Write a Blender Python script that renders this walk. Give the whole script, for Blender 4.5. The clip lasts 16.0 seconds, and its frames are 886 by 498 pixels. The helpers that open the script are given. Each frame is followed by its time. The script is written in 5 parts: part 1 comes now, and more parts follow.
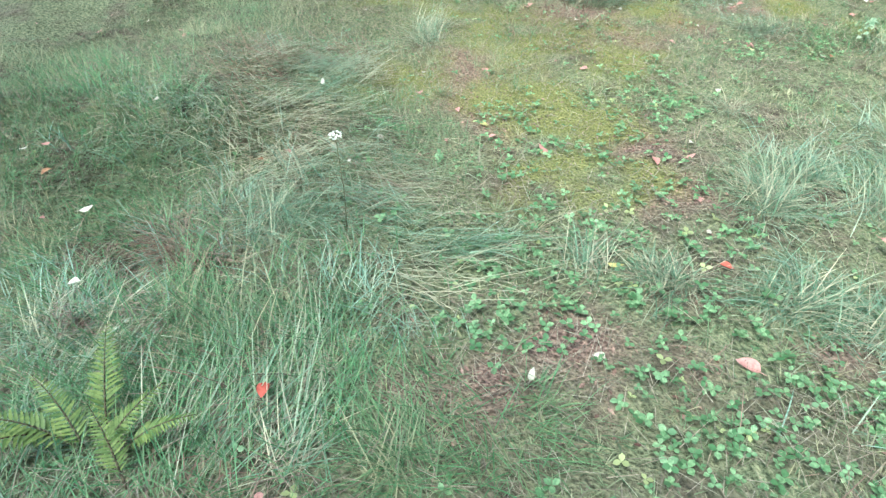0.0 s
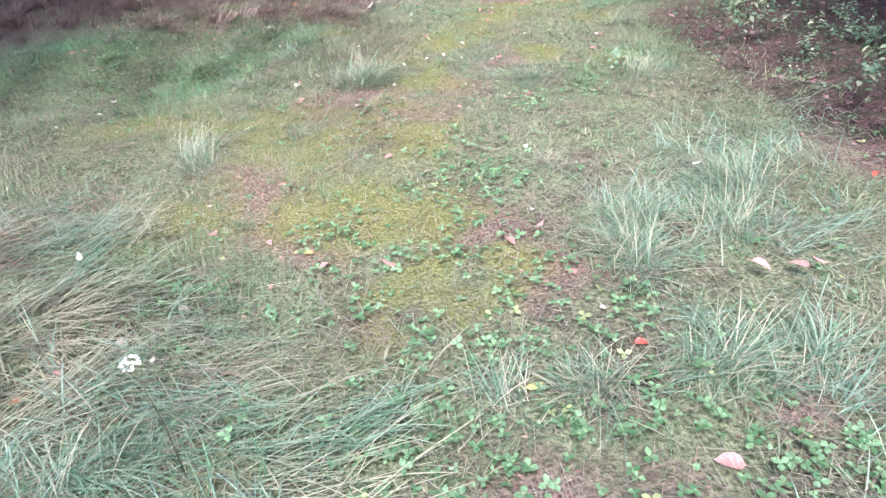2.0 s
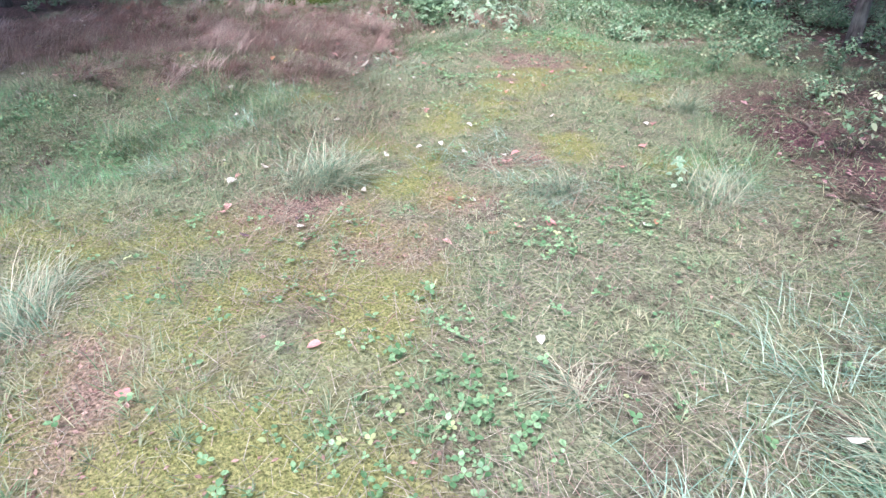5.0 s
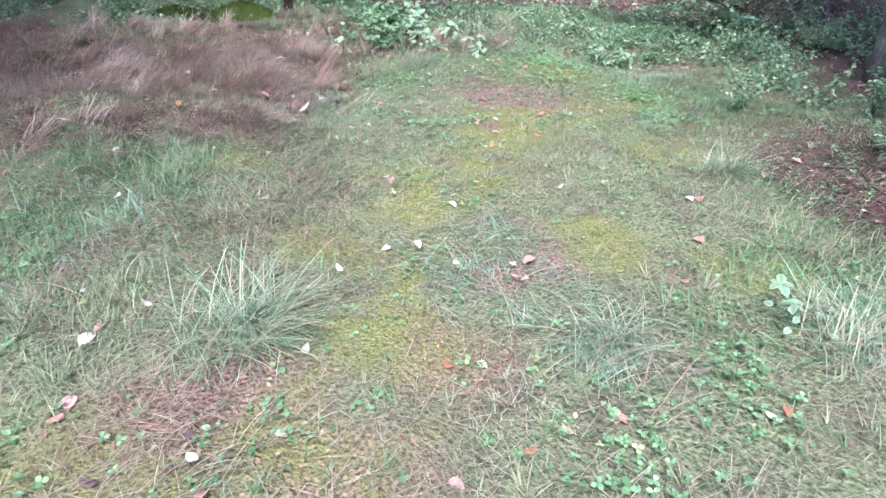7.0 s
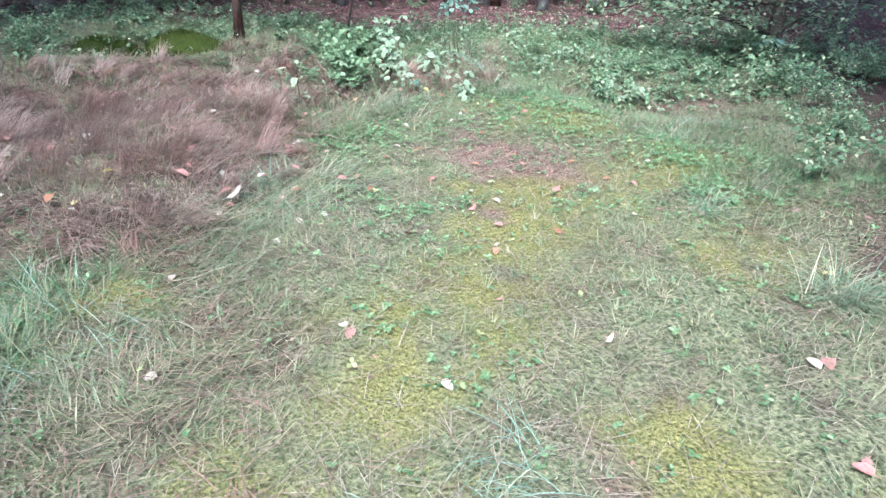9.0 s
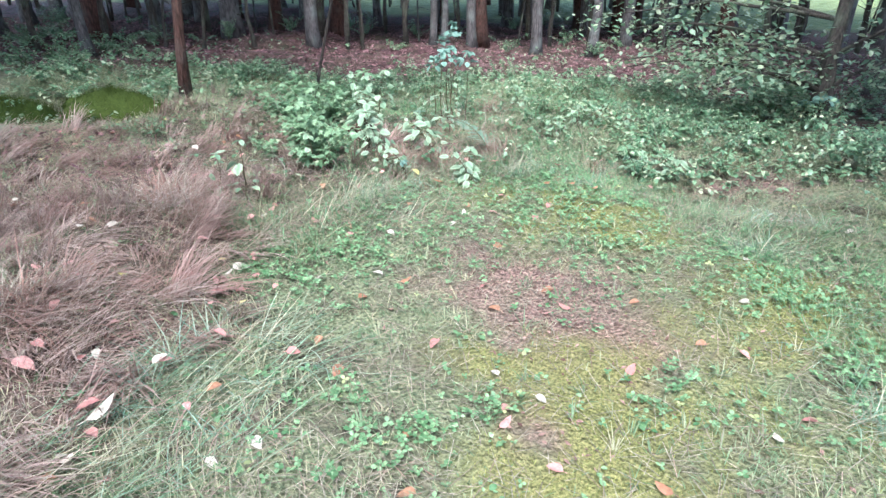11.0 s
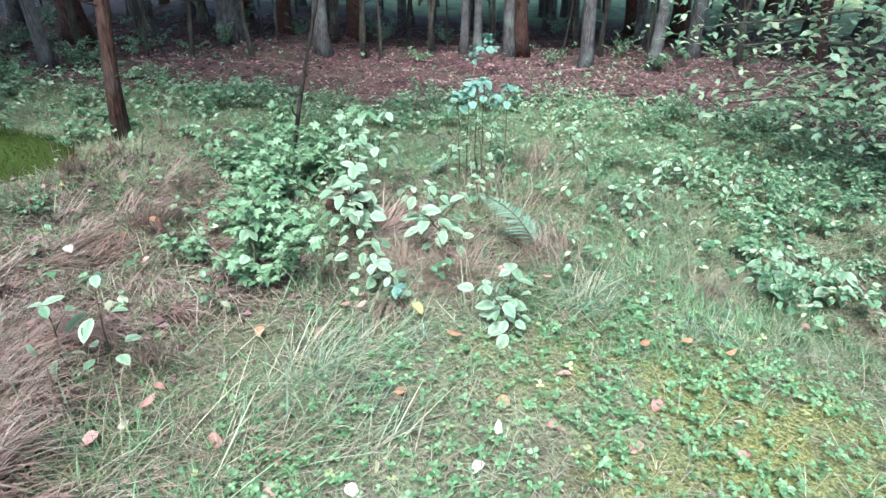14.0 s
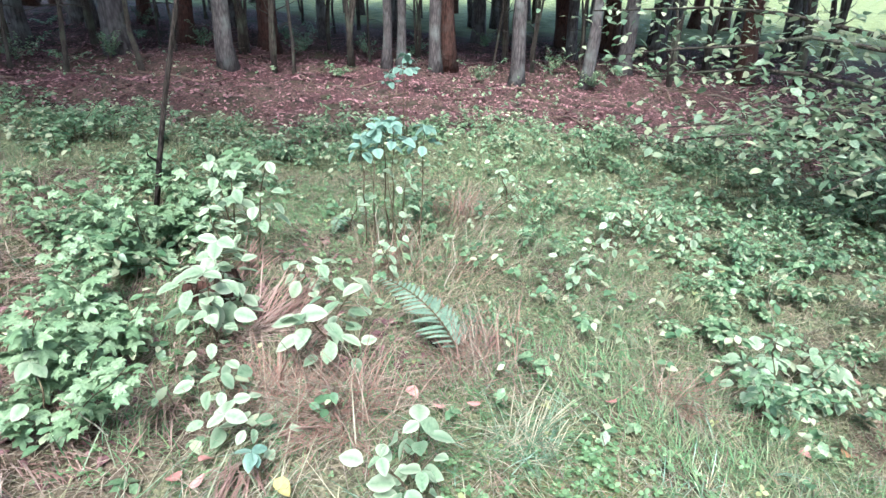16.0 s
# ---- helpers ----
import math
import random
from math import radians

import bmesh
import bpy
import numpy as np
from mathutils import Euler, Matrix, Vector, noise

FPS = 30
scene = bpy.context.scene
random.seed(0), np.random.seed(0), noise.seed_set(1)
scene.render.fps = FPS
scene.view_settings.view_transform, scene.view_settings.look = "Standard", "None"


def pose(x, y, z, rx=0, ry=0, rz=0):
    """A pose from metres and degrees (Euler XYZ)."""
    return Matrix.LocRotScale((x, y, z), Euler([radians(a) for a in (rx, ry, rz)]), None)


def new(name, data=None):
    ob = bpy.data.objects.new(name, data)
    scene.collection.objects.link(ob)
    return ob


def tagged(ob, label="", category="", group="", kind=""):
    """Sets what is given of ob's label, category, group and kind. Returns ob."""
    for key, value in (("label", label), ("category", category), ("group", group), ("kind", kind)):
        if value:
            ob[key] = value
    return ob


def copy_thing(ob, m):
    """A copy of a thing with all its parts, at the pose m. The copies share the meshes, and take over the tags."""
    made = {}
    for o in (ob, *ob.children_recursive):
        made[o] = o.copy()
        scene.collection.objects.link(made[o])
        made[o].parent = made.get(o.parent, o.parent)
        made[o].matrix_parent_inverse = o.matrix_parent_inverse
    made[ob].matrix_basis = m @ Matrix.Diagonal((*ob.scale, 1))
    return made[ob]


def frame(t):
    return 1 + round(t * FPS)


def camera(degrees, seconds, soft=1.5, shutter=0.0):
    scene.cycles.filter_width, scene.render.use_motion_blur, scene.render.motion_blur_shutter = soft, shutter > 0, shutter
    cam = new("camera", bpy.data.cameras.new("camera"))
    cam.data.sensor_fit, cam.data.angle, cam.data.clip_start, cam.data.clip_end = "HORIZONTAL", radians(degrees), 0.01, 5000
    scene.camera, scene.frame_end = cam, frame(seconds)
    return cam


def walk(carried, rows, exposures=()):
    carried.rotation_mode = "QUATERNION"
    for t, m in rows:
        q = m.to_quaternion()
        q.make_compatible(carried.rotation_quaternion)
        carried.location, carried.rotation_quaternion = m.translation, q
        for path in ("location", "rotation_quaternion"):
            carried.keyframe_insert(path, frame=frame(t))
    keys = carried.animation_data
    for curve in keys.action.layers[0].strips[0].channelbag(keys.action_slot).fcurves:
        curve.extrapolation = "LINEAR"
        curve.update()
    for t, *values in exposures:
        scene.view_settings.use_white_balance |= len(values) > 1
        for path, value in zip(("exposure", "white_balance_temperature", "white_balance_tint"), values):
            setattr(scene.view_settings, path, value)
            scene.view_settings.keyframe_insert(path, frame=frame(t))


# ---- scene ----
cam = camera(74.2, 16.0, soft=1.45)
METRES, EYE, TILT, LEAN, TURN = 10.2, 1.5, 0.0, 0.0, -18.8
ROWS = [
    (0.0, 0.0, 0.0, 0.0, 0.46, -39.2, -0.56),
    (0.5, 0.0035, 0.019, -0.0007, -14.42, -36.48, 0.16),
    (1.0, -0.0013, 0.0304, -0.0011, -18.92, -34.98, 2.67),
    (1.5, -0.0044, 0.0466, -0.0039, -22.97, -34.08, 3.69),
    (2.0, -0.0099, 0.0671, -0.0052, -25.06, -33.44, 3.39),
    (2.5, -0.0086, 0.0843, -0.008, -25.25, -32.58, 2.67),
    (3.0, 0.0198, 0.1191, -0.0164, -24.24, -32.21, 1.99),
    (3.5, 0.0402, 0.1411, -0.012, -21.68, -30.38, 1.12),
    (6.0, 0.1018, 0.2923, -0.0184, -21.77, -29.89, 0.72),
    (6.5, 0.1104, 0.3346, -0.0201, -24.54, -29.89, 0.44),
    (7.0, 0.123, 0.3593, -0.0179, -26.73, -29.7, 0.21),
    (7.5, 0.148, 0.3955, -0.0191, -28.07, -29.35, 1.05),
    (8.0, 0.1614, 0.4271, -0.0159, -28.8, -29.28, 0.97),
    (10.5, 0.2358, 0.5943, -0.0174, -29.4, -27.36, 0.15),
    (11.0, 0.2525, 0.6296, -0.0149, -30.87, -26.26, 0.34),
    (11.5, 0.2741, 0.6569, -0.0194, -32.87, -26.14, 1.18),
    (12.0, 0.3015, 0.684, -0.0162, -32.85, -26.1, 0.99),
    (12.5, 0.3145, 0.712, -0.0196, -32.46, -26.13, 0.0),
    (13.0, 0.323, 0.7517, -0.018, -32.37, -26.28, -0.31),
    (13.5, 0.3314, 0.7744, -0.0185, -30.68, -26.42, 0.12),
    (14.0, 0.3564, 0.7983, -0.0174, -27.71, -26.61, 0.2),
    (14.5, 0.3726, 0.8152, -0.0175, -26.61, -26.69, -0.71),
    (15.0, 0.389, 0.8451, -0.0184, -28.73, -26.67, -1.88),
    (15.5, 0.402, 0.8633, -0.0152, -32.65, -26.28, -2.38),
    (16.0, 0.4153, 0.8695, -0.0163, -33.79, -26.01, -1.41),
]

EXPOSURE = 2.3
walk(cam, [(t, pose(0, 0, EYE, TILT, LEAN, TURN) @ pose(METRES * x, METRES * y, METRES * z, 90 + pitch, roll, yaw)) for t, x, y, z, yaw, pitch, roll in ROWS],
     [(0.0, EXPOSURE + 0.08, 5750, -14), (0.6, EXPOSURE + 0.12, 5700, 0), (1.5, EXPOSURE + 0.22, 5650, 9), (3.5, EXPOSURE + 0.2, 5750, 14), (7.0, EXPOSURE + 0.15, 5400, 7),
      (11.0, EXPOSURE + 0.2, 5450, 3), (14.5, EXPOSURE + 0.16, 5350, -6), (16.0, EXPOSURE + 0.25, 5700, 4)])

# ---- daylight: a bright overcast sky over a woodland track ----
SUN_UP, SUN_TURN = 60.0, 238.0
world = bpy.data.worlds.new("overcast_sky")
scene.world = world
world.use_nodes = True
wn = world.node_tree.nodes
sky = wn.new("ShaderNodeTexSky")
sky.sky_type, sky.sun_disc = "NISHITA", False
sky.sun_elevation, sky.sun_rotation = radians(SUN_UP), radians(SUN_TURN)
sky.air_density, sky.dust_density, sky.ozone_density = 1.0, 4.0, 1.0
wn["Background"].inputs["Strength"].default_value = 0.15
world.node_tree.links.new(sky.outputs[0], wn["Background"].inputs["Color"])
sun = bpy.data.lights.new("sun", "SUN")
sun.energy, sun.angle, sun.color = 1.5, radians(22), (1.0, 0.96, 0.9)
sun_ob = new("sun", sun)
sun_ob.matrix_world = pose(0, 0, 30, 90 - SUN_UP, 0, 180 - SUN_TURN)

rng = np.random.default_rng(7)
R2 = math.sqrt(0.5)


# ---- fields of the plan: s runs along the track, u to its left ----
def s_of(x, y):
    return (x + y) * R2


def u_of(x, y):
    return (y - x) * R2


TABLE = np.random.default_rng(3).random((64, 64))


def vnoise(x, y, size, seed=0):
    """Smooth value noise, 0 to 1, with lumps of that size in metres."""
    a, b = np.asarray(x) / size + 17.3 * seed, np.asarray(y) / size + 9.7 * seed
    i, j = np.floor(a).astype(int), np.floor(b).astype(int)
    f, g = a - i, b - j
    f, g = f * f * (3 - 2 * f), g * g * (3 - 2 * g)
    p = lambda m, n: TABLE[m % 64, n % 64]
    return (p(i, j) * (1 - f) + p(i + 1, j) * f) * (1 - g) + (p(i, j + 1) * (1 - f) + p(i + 1, j + 1) * f) * g


def smooth(a, b, v):
    k = np.clip((v - a) / (b - a), 0, 1)
    return k * k * (3 - 2 * k)


def blobs(x, y, spots):
    """Soft round patches with ragged edges, 0 to 1."""
    x, y = np.asarray(x, float), np.asarray(y, float)
    wx = x + 0.35 * (vnoise(x, y, 0.3, 1) - 0.5) + 0.12 * (vnoise(x, y, 0.08, 2) - 0.5)
    wy = y + 0.35 * (vnoise(x, y, 0.3, 3) - 0.5) + 0.12 * (vnoise(x, y, 0.08, 4) - 0.5)
    v = np.zeros_like(x)
    for px, py, r in spots:
        v = np.maximum(v, np.exp(-(((wx - px) ** 2 + (wy - py) ** 2) / (r * r)) ** 1.5))
    return v


MOSS = [(2.17, 4.55, .3), (1.84, 4.29, .3), (2.43, 3.91, .3), (2.03, 4.05, .25), (1.77, 3.22, .3), (1.65, 3.43, .14), (1.63, 2.98, .25), (2.15, 2.95, .25), (4.6, 5.3, .3), (5.0, 4.46, .22), (3.85, 4.8, .25), (3.81, 5.37, .25), (5.19, 3.66, .25), (4.02, 6.72, .18), (3.56, 4.56, .2), (6.31, 6.41, .2), (5.98, 5.83, .3), (7.65, 5.58, .35), (1.8, 3.0, .5), (2.2, 4.15, .55), (1.6, 3.4, .4), (1.36, 2.4, .3), (2.0, 2.9, .4), (4.9, 5.5, .5), (4.7, 5.4, .4), (4.92, 4.41, .3),
        (5.85, 5.8, .45), (3.5, 4.6, .35), (3.8, 5.35, .3), (6.34, 4.72, .35), (3.9, 4.9, .3), (7.0, 5.34, .55), (6.27, 6.4, .3), (6.2, 5.9, .5),
        (7.35, 5.5, .5), (1.4, 5.6, .4), (1.0, 4.0, .4), (7.9, 7.1, .6), (2.6, 3.6, .4), (5.3, 5.6, .5), (1.7, 2.4, .3), (3.0, 4.3, .3), (7.9, 6.7, .5), (2.0, 4.7, .5), (1.7, 5.2, .35)]
LITTER = [(2.55, 4.85, .22), (1.58, 3.92, .22), (6.7, 6.3, .48), (6.87, 6.75, .32), (6.6, 6.0, .3), (5.9, 6.0, .2), (1.5, 3.9, .3), (1.35, 3.1, .3), (2.1, 2.6, .25), (3.6, 4.3, .2),
          (1.0, 1.2, .25), (2.8, 4.7, .4), (2.5, 4.0, .25), (0.5, 1.2, .2), (1.5, 1.5, .15), (2.9, 4.1, .3), (1.9, 1.0, .15),
          (1.49, 4.07, .28), (1.38, 3.46, .3), (1.26, 2.91, .25), (2.2, 2.63, .22), (1.92, 2.15, .2), (4.45, 4.5, .18), (3.63, 4.27, .2), (6.67, 6.49, .3), (6.45, 6.07, .28), (6.77, 6.87, .25),
          (4.0, 1.2, .3), (9.6, 6.3, .4)]
BROWN = [(7.04, 10.6, .8), (7.1, 9.9, .55), (6.6, 10.2, .8), (7.5, 10.9, .55), (6.2, 9.6, .7), (6.9, 11.3, .6), (8.0, 11.3, .45), (6.0, 10.6, .7), (7.1, 9.25, .3), (7.42, 9.0, .25), (8.4, 8.5, .35), (8.2, 9.2, .35), (8.0, 9.75, .3), (6.6, 9.1, .45), (8.9, 9.4, .3)]
DEAD = [(4.85, 7.55, .35), (4.55, 7.3, .3), (4.95, 7.3, .25), (5.2, 7.75, .35), (4.3, 7.4, .35), (4.0, 7.65, .35), (3.4, 7.7, .45), (4.6, 7.6, .3), (2.6, 8.3, .5), (2.2, 11, 1.6), (3.9, 10.4, 1.4), (5.6, 9.3, 1.0), (3.8, 9.6, 1.1), (5.0, 8.0, .6), (5.1, 8.7, .8), (6.1, 8.9, .6), (6.0, 8.5, .5),
        (5.8, 10.1, 1.0), (6.7, 9.3, .7), (7.2, 9.3, .6), (1.2, 10.5, 1.2), (-0.6, 2.2, .3), (8.0, 8.5, .4), (9.0, 8.4, .45),
        (7.8, 8.9, .35), (7.4, 9.0, .4), (9.1, 9.0, .5)]
STRAW = [(2.49, 4.44, .4), (2.15, 4.56, .35), (2.42, 3.9, .3), (0.3, 4.3, .5), (0.25, 3.45, .5), (0.41, 2.7, .35), (0.03, 2.85, .4), (3.73, 5.59, .5), (2.9, 5.52, .5), (4.12, 3.79, .35), (3.2, 6.1, .5), (7.17, 8.17, .4), (6.88, 8.14, .35), (7.54, 8.24, .35), (3.6, 5.9, .45), (4.1, 6.3, .45), (3.3, 5.5, .4), (4.5, 6.9, .45), (0.5, 4.3, .5), (-0.2, 1.2, .4), (7.1, 8.1, .5), (0.6, 3.4, .4), (2.6, 4.9, .3), (4.7, 3.3, .3), (8.6, 8.3, .5), (9.4, 8.6, .5)]
HERBS = [(1.2, 2.0, .25), (1.5, 1.75, .3), (1.15, 1.5, .3), (1.55, 1.25, .35), (.9, 1.6, .25), (1.45, .85, .4), (.65, 1.55, .25), (1.9, 1.8, .2), (1.6, .55, .4),
         (2.7, 3.2, .3), (2.0, 2.6, .2), (1.7, 2.6, .2), (1.8, 2.1, .25), (2.3, 3.1, .2), (2.6, 2.8, .2), (1.5, 3.1, .15), (.75, 3.3, .15), (1.15, 2.6, .2)]
HERBS_END = [(7.5, 6.45, .5), (7.1, 6.5, .3), (6.65, 7.5, .4), (7.5, 7.3, .5), (6.35, 5.75, .2), (5.45, 6.35, .2), (5.8, 6.3, .15), (5.4, 6.8, .2), (7.65, 6.0, .4),
         (8.0, 6.9, .5), (7.0, 7.4, .4), (7.7, 5.5, .4), (7.0, 5.2, .35), (8.2, 7.4, .4), (4.3, 3.4, .2), (3.6, 3.6, .2), (6.2, 7.6, .3), (7.3, 8.0, .3), (2.4, 6.5, .4), (1.6, 7.4, .5)]


def far_wood(x, y):
    s, u = s_of(x, y), u_of(x, y)
    wob = 1.3 * (vnoise(x, y, 1.2, 5) - 0.5) + 0.7 * (vnoise(x, y, 0.35, 32) - 0.5)
    # fourth patch: brown litter on the right, its tree shade painted into the colour
    return np.maximum.reduce([smooth(15.4, 16.4, s + wob), smooth(5.0, 6.4, u + wob - 0.12 * s), smooth(3.2, 4.4, -u + wob), smooth(1.5, 2.1, -u + 0.6 * wob) * smooth(9.2, 7.6, s) * smooth(3.2, 4.2, s)])


def height(x, y):
    x, y = np.asarray(x, float), np.asarray(y, float)
    s, u = s_of(x, y), u_of(x, y)
    z = -0.18 + 0.17 * smooth(1.2, 2.4, u) * smooth(5.5, 8.5, s) + 0.12 * smooth(2.2, 4.5, u) - 0.10 * smooth(0.8, 2.4, -u) * smooth(8, 11, s) - 0.12 * smooth(12, 17, s)
    rough = 0.35 + 0.65 * smooth(0.9, 1.8, np.abs(u - 0.1)) + 0.5 * smooth(1.8, 2.6, u)
    z = z + rough * (0.07 * (vnoise(x, y, 0.45, 6) - 0.5) + 0.12 * (vnoise(x, y, 1.3, 7) - 0.5)) + 0.032 * (vnoise(x, y, 0.16, 8) - 0.5)
    z = z + 0.05 * np.exp(-((x - 5.25) ** 2 + (y - 8.3) ** 2) / 0.35) + 0.06 * np.exp(-((x - 6.0) ** 2 + (y - 8.8) ** 2) / 0.2)
    z = z - 0.15 * np.exp(-((x - 9.5) ** 2 + (y - 6.95) ** 2) / 0.8) - 0.17 * np.exp(-((x + 0.66) ** 2 + (y - 2.27) ** 2) / 0.03)
    z = z + 0.12 * smooth(15, 16.5, s) * (vnoise(x, y, 0.5, 33) - 0.5)
    return z + smooth(24, 60, np.hypot(x - 5, y - 5)) * 1.5 * (vnoise(x, y, 30, 9) - 0.5)


# ---- materials ----
def material(name, rough=0.8, spec=0.3):
    m = bpy.data.materials.new(name)
    m.use_nodes = True
    b = m.node_tree.nodes["Principled BSDF"]
    b.inputs["Roughness"].default_value = rough
    b.inputs["Specular IOR Level"].default_value = spec
    return m, m.node_tree.nodes, m.node_tree.links, b


def mix_rgb(nodes, links, fac, a, b):
    n = nodes.new("ShaderNodeMix")
    n.data_type = "RGBA"
    for sock, v in ((n.inputs[0], fac), (n.inputs[6], a), (n.inputs[7], b)):
        if isinstance(v, (int, float)):
            sock.default_value = v
        elif isinstance(v, tuple):
            sock.default_value = (*v, 1)
        else:
            links.new(v, sock)
    return n.outputs[2]


def noise_fac(nodes, links, size, lo=0.35, hi=0.65, detail=4, local=False):
    n, r = nodes.new("ShaderNodeTexNoise"), nodes.new("ShaderNodeMapRange")
    tc = nodes.new("ShaderNodeTexCoord") if local else nodes.new("ShaderNodeNewGeometry")
    links.new(tc.outputs["Object" if local else "Position"], n.inputs["Vector"])
    n.inputs["Scale"].default_value, n.inputs["Detail"].default_value = 1 / size, detail
    links.new(n.outputs["Fac"], r.inputs[0])
    r.inputs[1].default_value, r.inputs[2].default_value = lo, hi
    return r.outputs[0]


def attr(nodes, name):
    a = nodes.new("ShaderNodeAttribute")
    a.attribute_name = name
    return a.outputs["Fac"]


def bump(nodes, links, b, fac, strength, dist):
    n = nodes.new("ShaderNodeBump")
    n.inputs["Strength"].default_value, n.inputs["Distance"].default_value = strength, dist
    links.new(fac, n.inputs["Height"])
    links.new(n.outputs[0], b.inputs["Normal"])


def plant_material(name, dark, light, dry=None, rim=None, rough=0.5, spec=0.4, glow=0.3):
    """Leaf or blade: colour varies from piece to piece (Random Per Island), with dry pieces by the attribute 'dry'."""
    m, n, l, b = material(name, rough, spec)
    geo = n.new("ShaderNodeNewGeometry")
    info = n.new("ShaderNodeObjectInfo")
    add = n.new("ShaderNodeMath")
    add.operation = "ADD"
    l.new(geo.outputs["Random Per Island"], add.inputs[0])
    l.new(info.outputs["Random"], add.inputs[1])
    fr = n.new("ShaderNodeMath")
    fr.operation = "FRACT"
    l.new(add.outputs[0], fr.inputs[0])
    c = mix_rgb(n, l, fr.outputs[0], dark, light)
    c = mix_rgb(n, l, noise_fac(n, l, 0.012, 0.3, 0.8), c, tuple(0.72 * v for v in dark))
    if dry:
        c = mix_rgb(n, l, attr(n, "dry"), c, mix_rgb(n, l, fr.outputs[0], tuple(0.6 * v for v in dry), dry))
    # overexposed halo round the leaf, put into the colour as a pale rim
    if rim:
        c = mix_rgb(n, l, attr(n, "rim"), c, rim)
    l.new(c, b.inputs["Base Color"])
    if glow:
        t, mx = n.new("ShaderNodeBsdfTranslucent"), n.new("ShaderNodeMixShader")
        l.new(c, t.inputs["Color"])
        mx.inputs[0].default_value = glow
        l.new(b.outputs[0], mx.inputs[1])
        l.new(t.outputs[0], mx.inputs[2])
        l.new(mx.outputs[0], n["Material Output"].inputs["Surface"])
    return m


def bark_material(name, dark, light, lichen, size=0.03):
    m, n, l, b = material(name, 0.9, 0.2)
    tc, mp, vo = n.new("ShaderNodeTexCoord"), n.new("ShaderNodeMapping"), n.new("ShaderNodeTexVoronoi")
    mp.inputs["Scale"].default_value = (1, 1, 0.25)
    l.new(tc.outputs["Object"], mp.inputs[0])
    l.new(mp.outputs[0], vo.inputs["Vector"])
    vo.inputs["Scale"].default_value = 1 / size
    c = mix_rgb(n, l, vo.outputs["Distance"], light, dark)
    c = mix_rgb(n, l, noise_fac(n, l, 0.25, 0.5, 0.75, 6), c, lichen)
    l.new(c, b.inputs["Base Color"])
    bump(n, l, b, vo.outputs["Distance"], 0.8, 0.02)
    return m


def ground_material():
    m, n, l, b = material("woodland_ground", 0.95, 0.15)
    soil = mix_rgb(n, l, noise_fac(n, l, 0.05, 0.35, 0.65, 6), (0.045, 0.036, 0.028), (0.18, 0.145, 0.11))
    turf = mix_rgb(n, l, noise_fac(n, l, 0.02, 0.3, 0.7, 5), (0.05, 0.065, 0.036), (0.255, 0.255, 0.155))
    c = mix_rgb(n, l, noise_fac(n, l, 0.3, 0.45, 0.7), turf, soil)
    lit = mix_rgb(n, l, noise_fac(n, l, 0.015, 0.35, 0.68, 4), (0.075, 0.042, 0.038), (0.33, 0.215, 0.185))
    c = mix_rgb(n, l, attr(n, "litter"), c, lit)
    moss = mix_rgb(n, l, noise_fac(n, l, 0.012, 0.3, 0.7, 3), (0.085, 0.088, 0.028), (0.28, 0.26, 0.105))
    c = mix_rgb(n, l, attr(n, "moss"), c, moss)
    duff = mix_rgb(n, l, noise_fac(n, l, 0.45, 0.42, 0.6, 5), (0.022, 0.015, 0.014), (0.05, 0.045, 0.027))
    needles = mix_rgb(n, l, noise_fac(n, l, 0.02, 0.4, 0.7, 5), (0.03, 0.014, 0.018), (0.15, 0.064, 0.074))
    needles = mix_rgb(n, l, noise_fac(n, l, 0.3, 0.5, 0.62, 6), needles, duff)
    c = mix_rgb(n, l, attr(n, "wood"), c, needles)
    field = mix_rgb(n, l, noise_fac(n, l, 0.4, 0.35, 0.65, 6), (0.10, 0.125, 0.05), (0.18, 0.205, 0.095))
    c = mix_rgb(n, l, attr(n, "meadow"), c, field)
    l.new(c, b.inputs["Base Color"])
    bump(n, l, b, noise_fac(n, l, 0.02, 0.2, 0.8, 5), 1.0, 0.03)
    return m


GROUND = ground_material()
GRASS = plant_material("grass_blade", (0.06, 0.115, 0.05), (0.23, 0.31, 0.165), (0.37, 0.34, 0.215), rough=0.5)
BLUE_GRASS = plant_material("glaucous_grass_blade", (0.08, 0.165, 0.11), (0.38, 0.51, 0.41), (0.52, 0.47, 0.33), rough=0.4)
TUFT_GRASS = plant_material("tussock_blade", (0.08, 0.155, 0.09), (0.30, 0.42, 0.29), (0.47, 0.42, 0.30), rough=0.45)
LUSH_GRASS = plant_material("lush_grass_blade", (0.05, 0.14, 0.055), (0.20, 0.36, 0.17), (0.36, 0.34, 0.18), rough=0.45)
DEAD_GRASS = plant_material("dead_grass_blade", (0.13, 0.108, 0.086), (0.50, 0.445, 0.355), (0.32, 0.18, 0.15), rough=0.7, spec=0.2)
MANE_GRASS = plant_material("pinkish_dead_blade", (0.24, 0.17, 0.15), (0.62, 0.51, 0.44), (0.34, 0.205, 0.18), rough=0.65, spec=0.25)
MOSS_TIP = plant_material("moss_tip", (0.105, 0.12, 0.028), (0.32, 0.32, 0.105), rough=0.8, spec=0.1)
HERB = plant_material("herb_leaf", (0.075, 0.16, 0.065), (0.30, 0.43, 0.23), (0.42, 0.43, 0.2), rough=0.45)
WOOD_BIT = plant_material("wood_floor_crumb", (0.055, 0.024, 0.03), (0.44, 0.25, 0.26), rough=0.8, spec=0.15, glow=0)
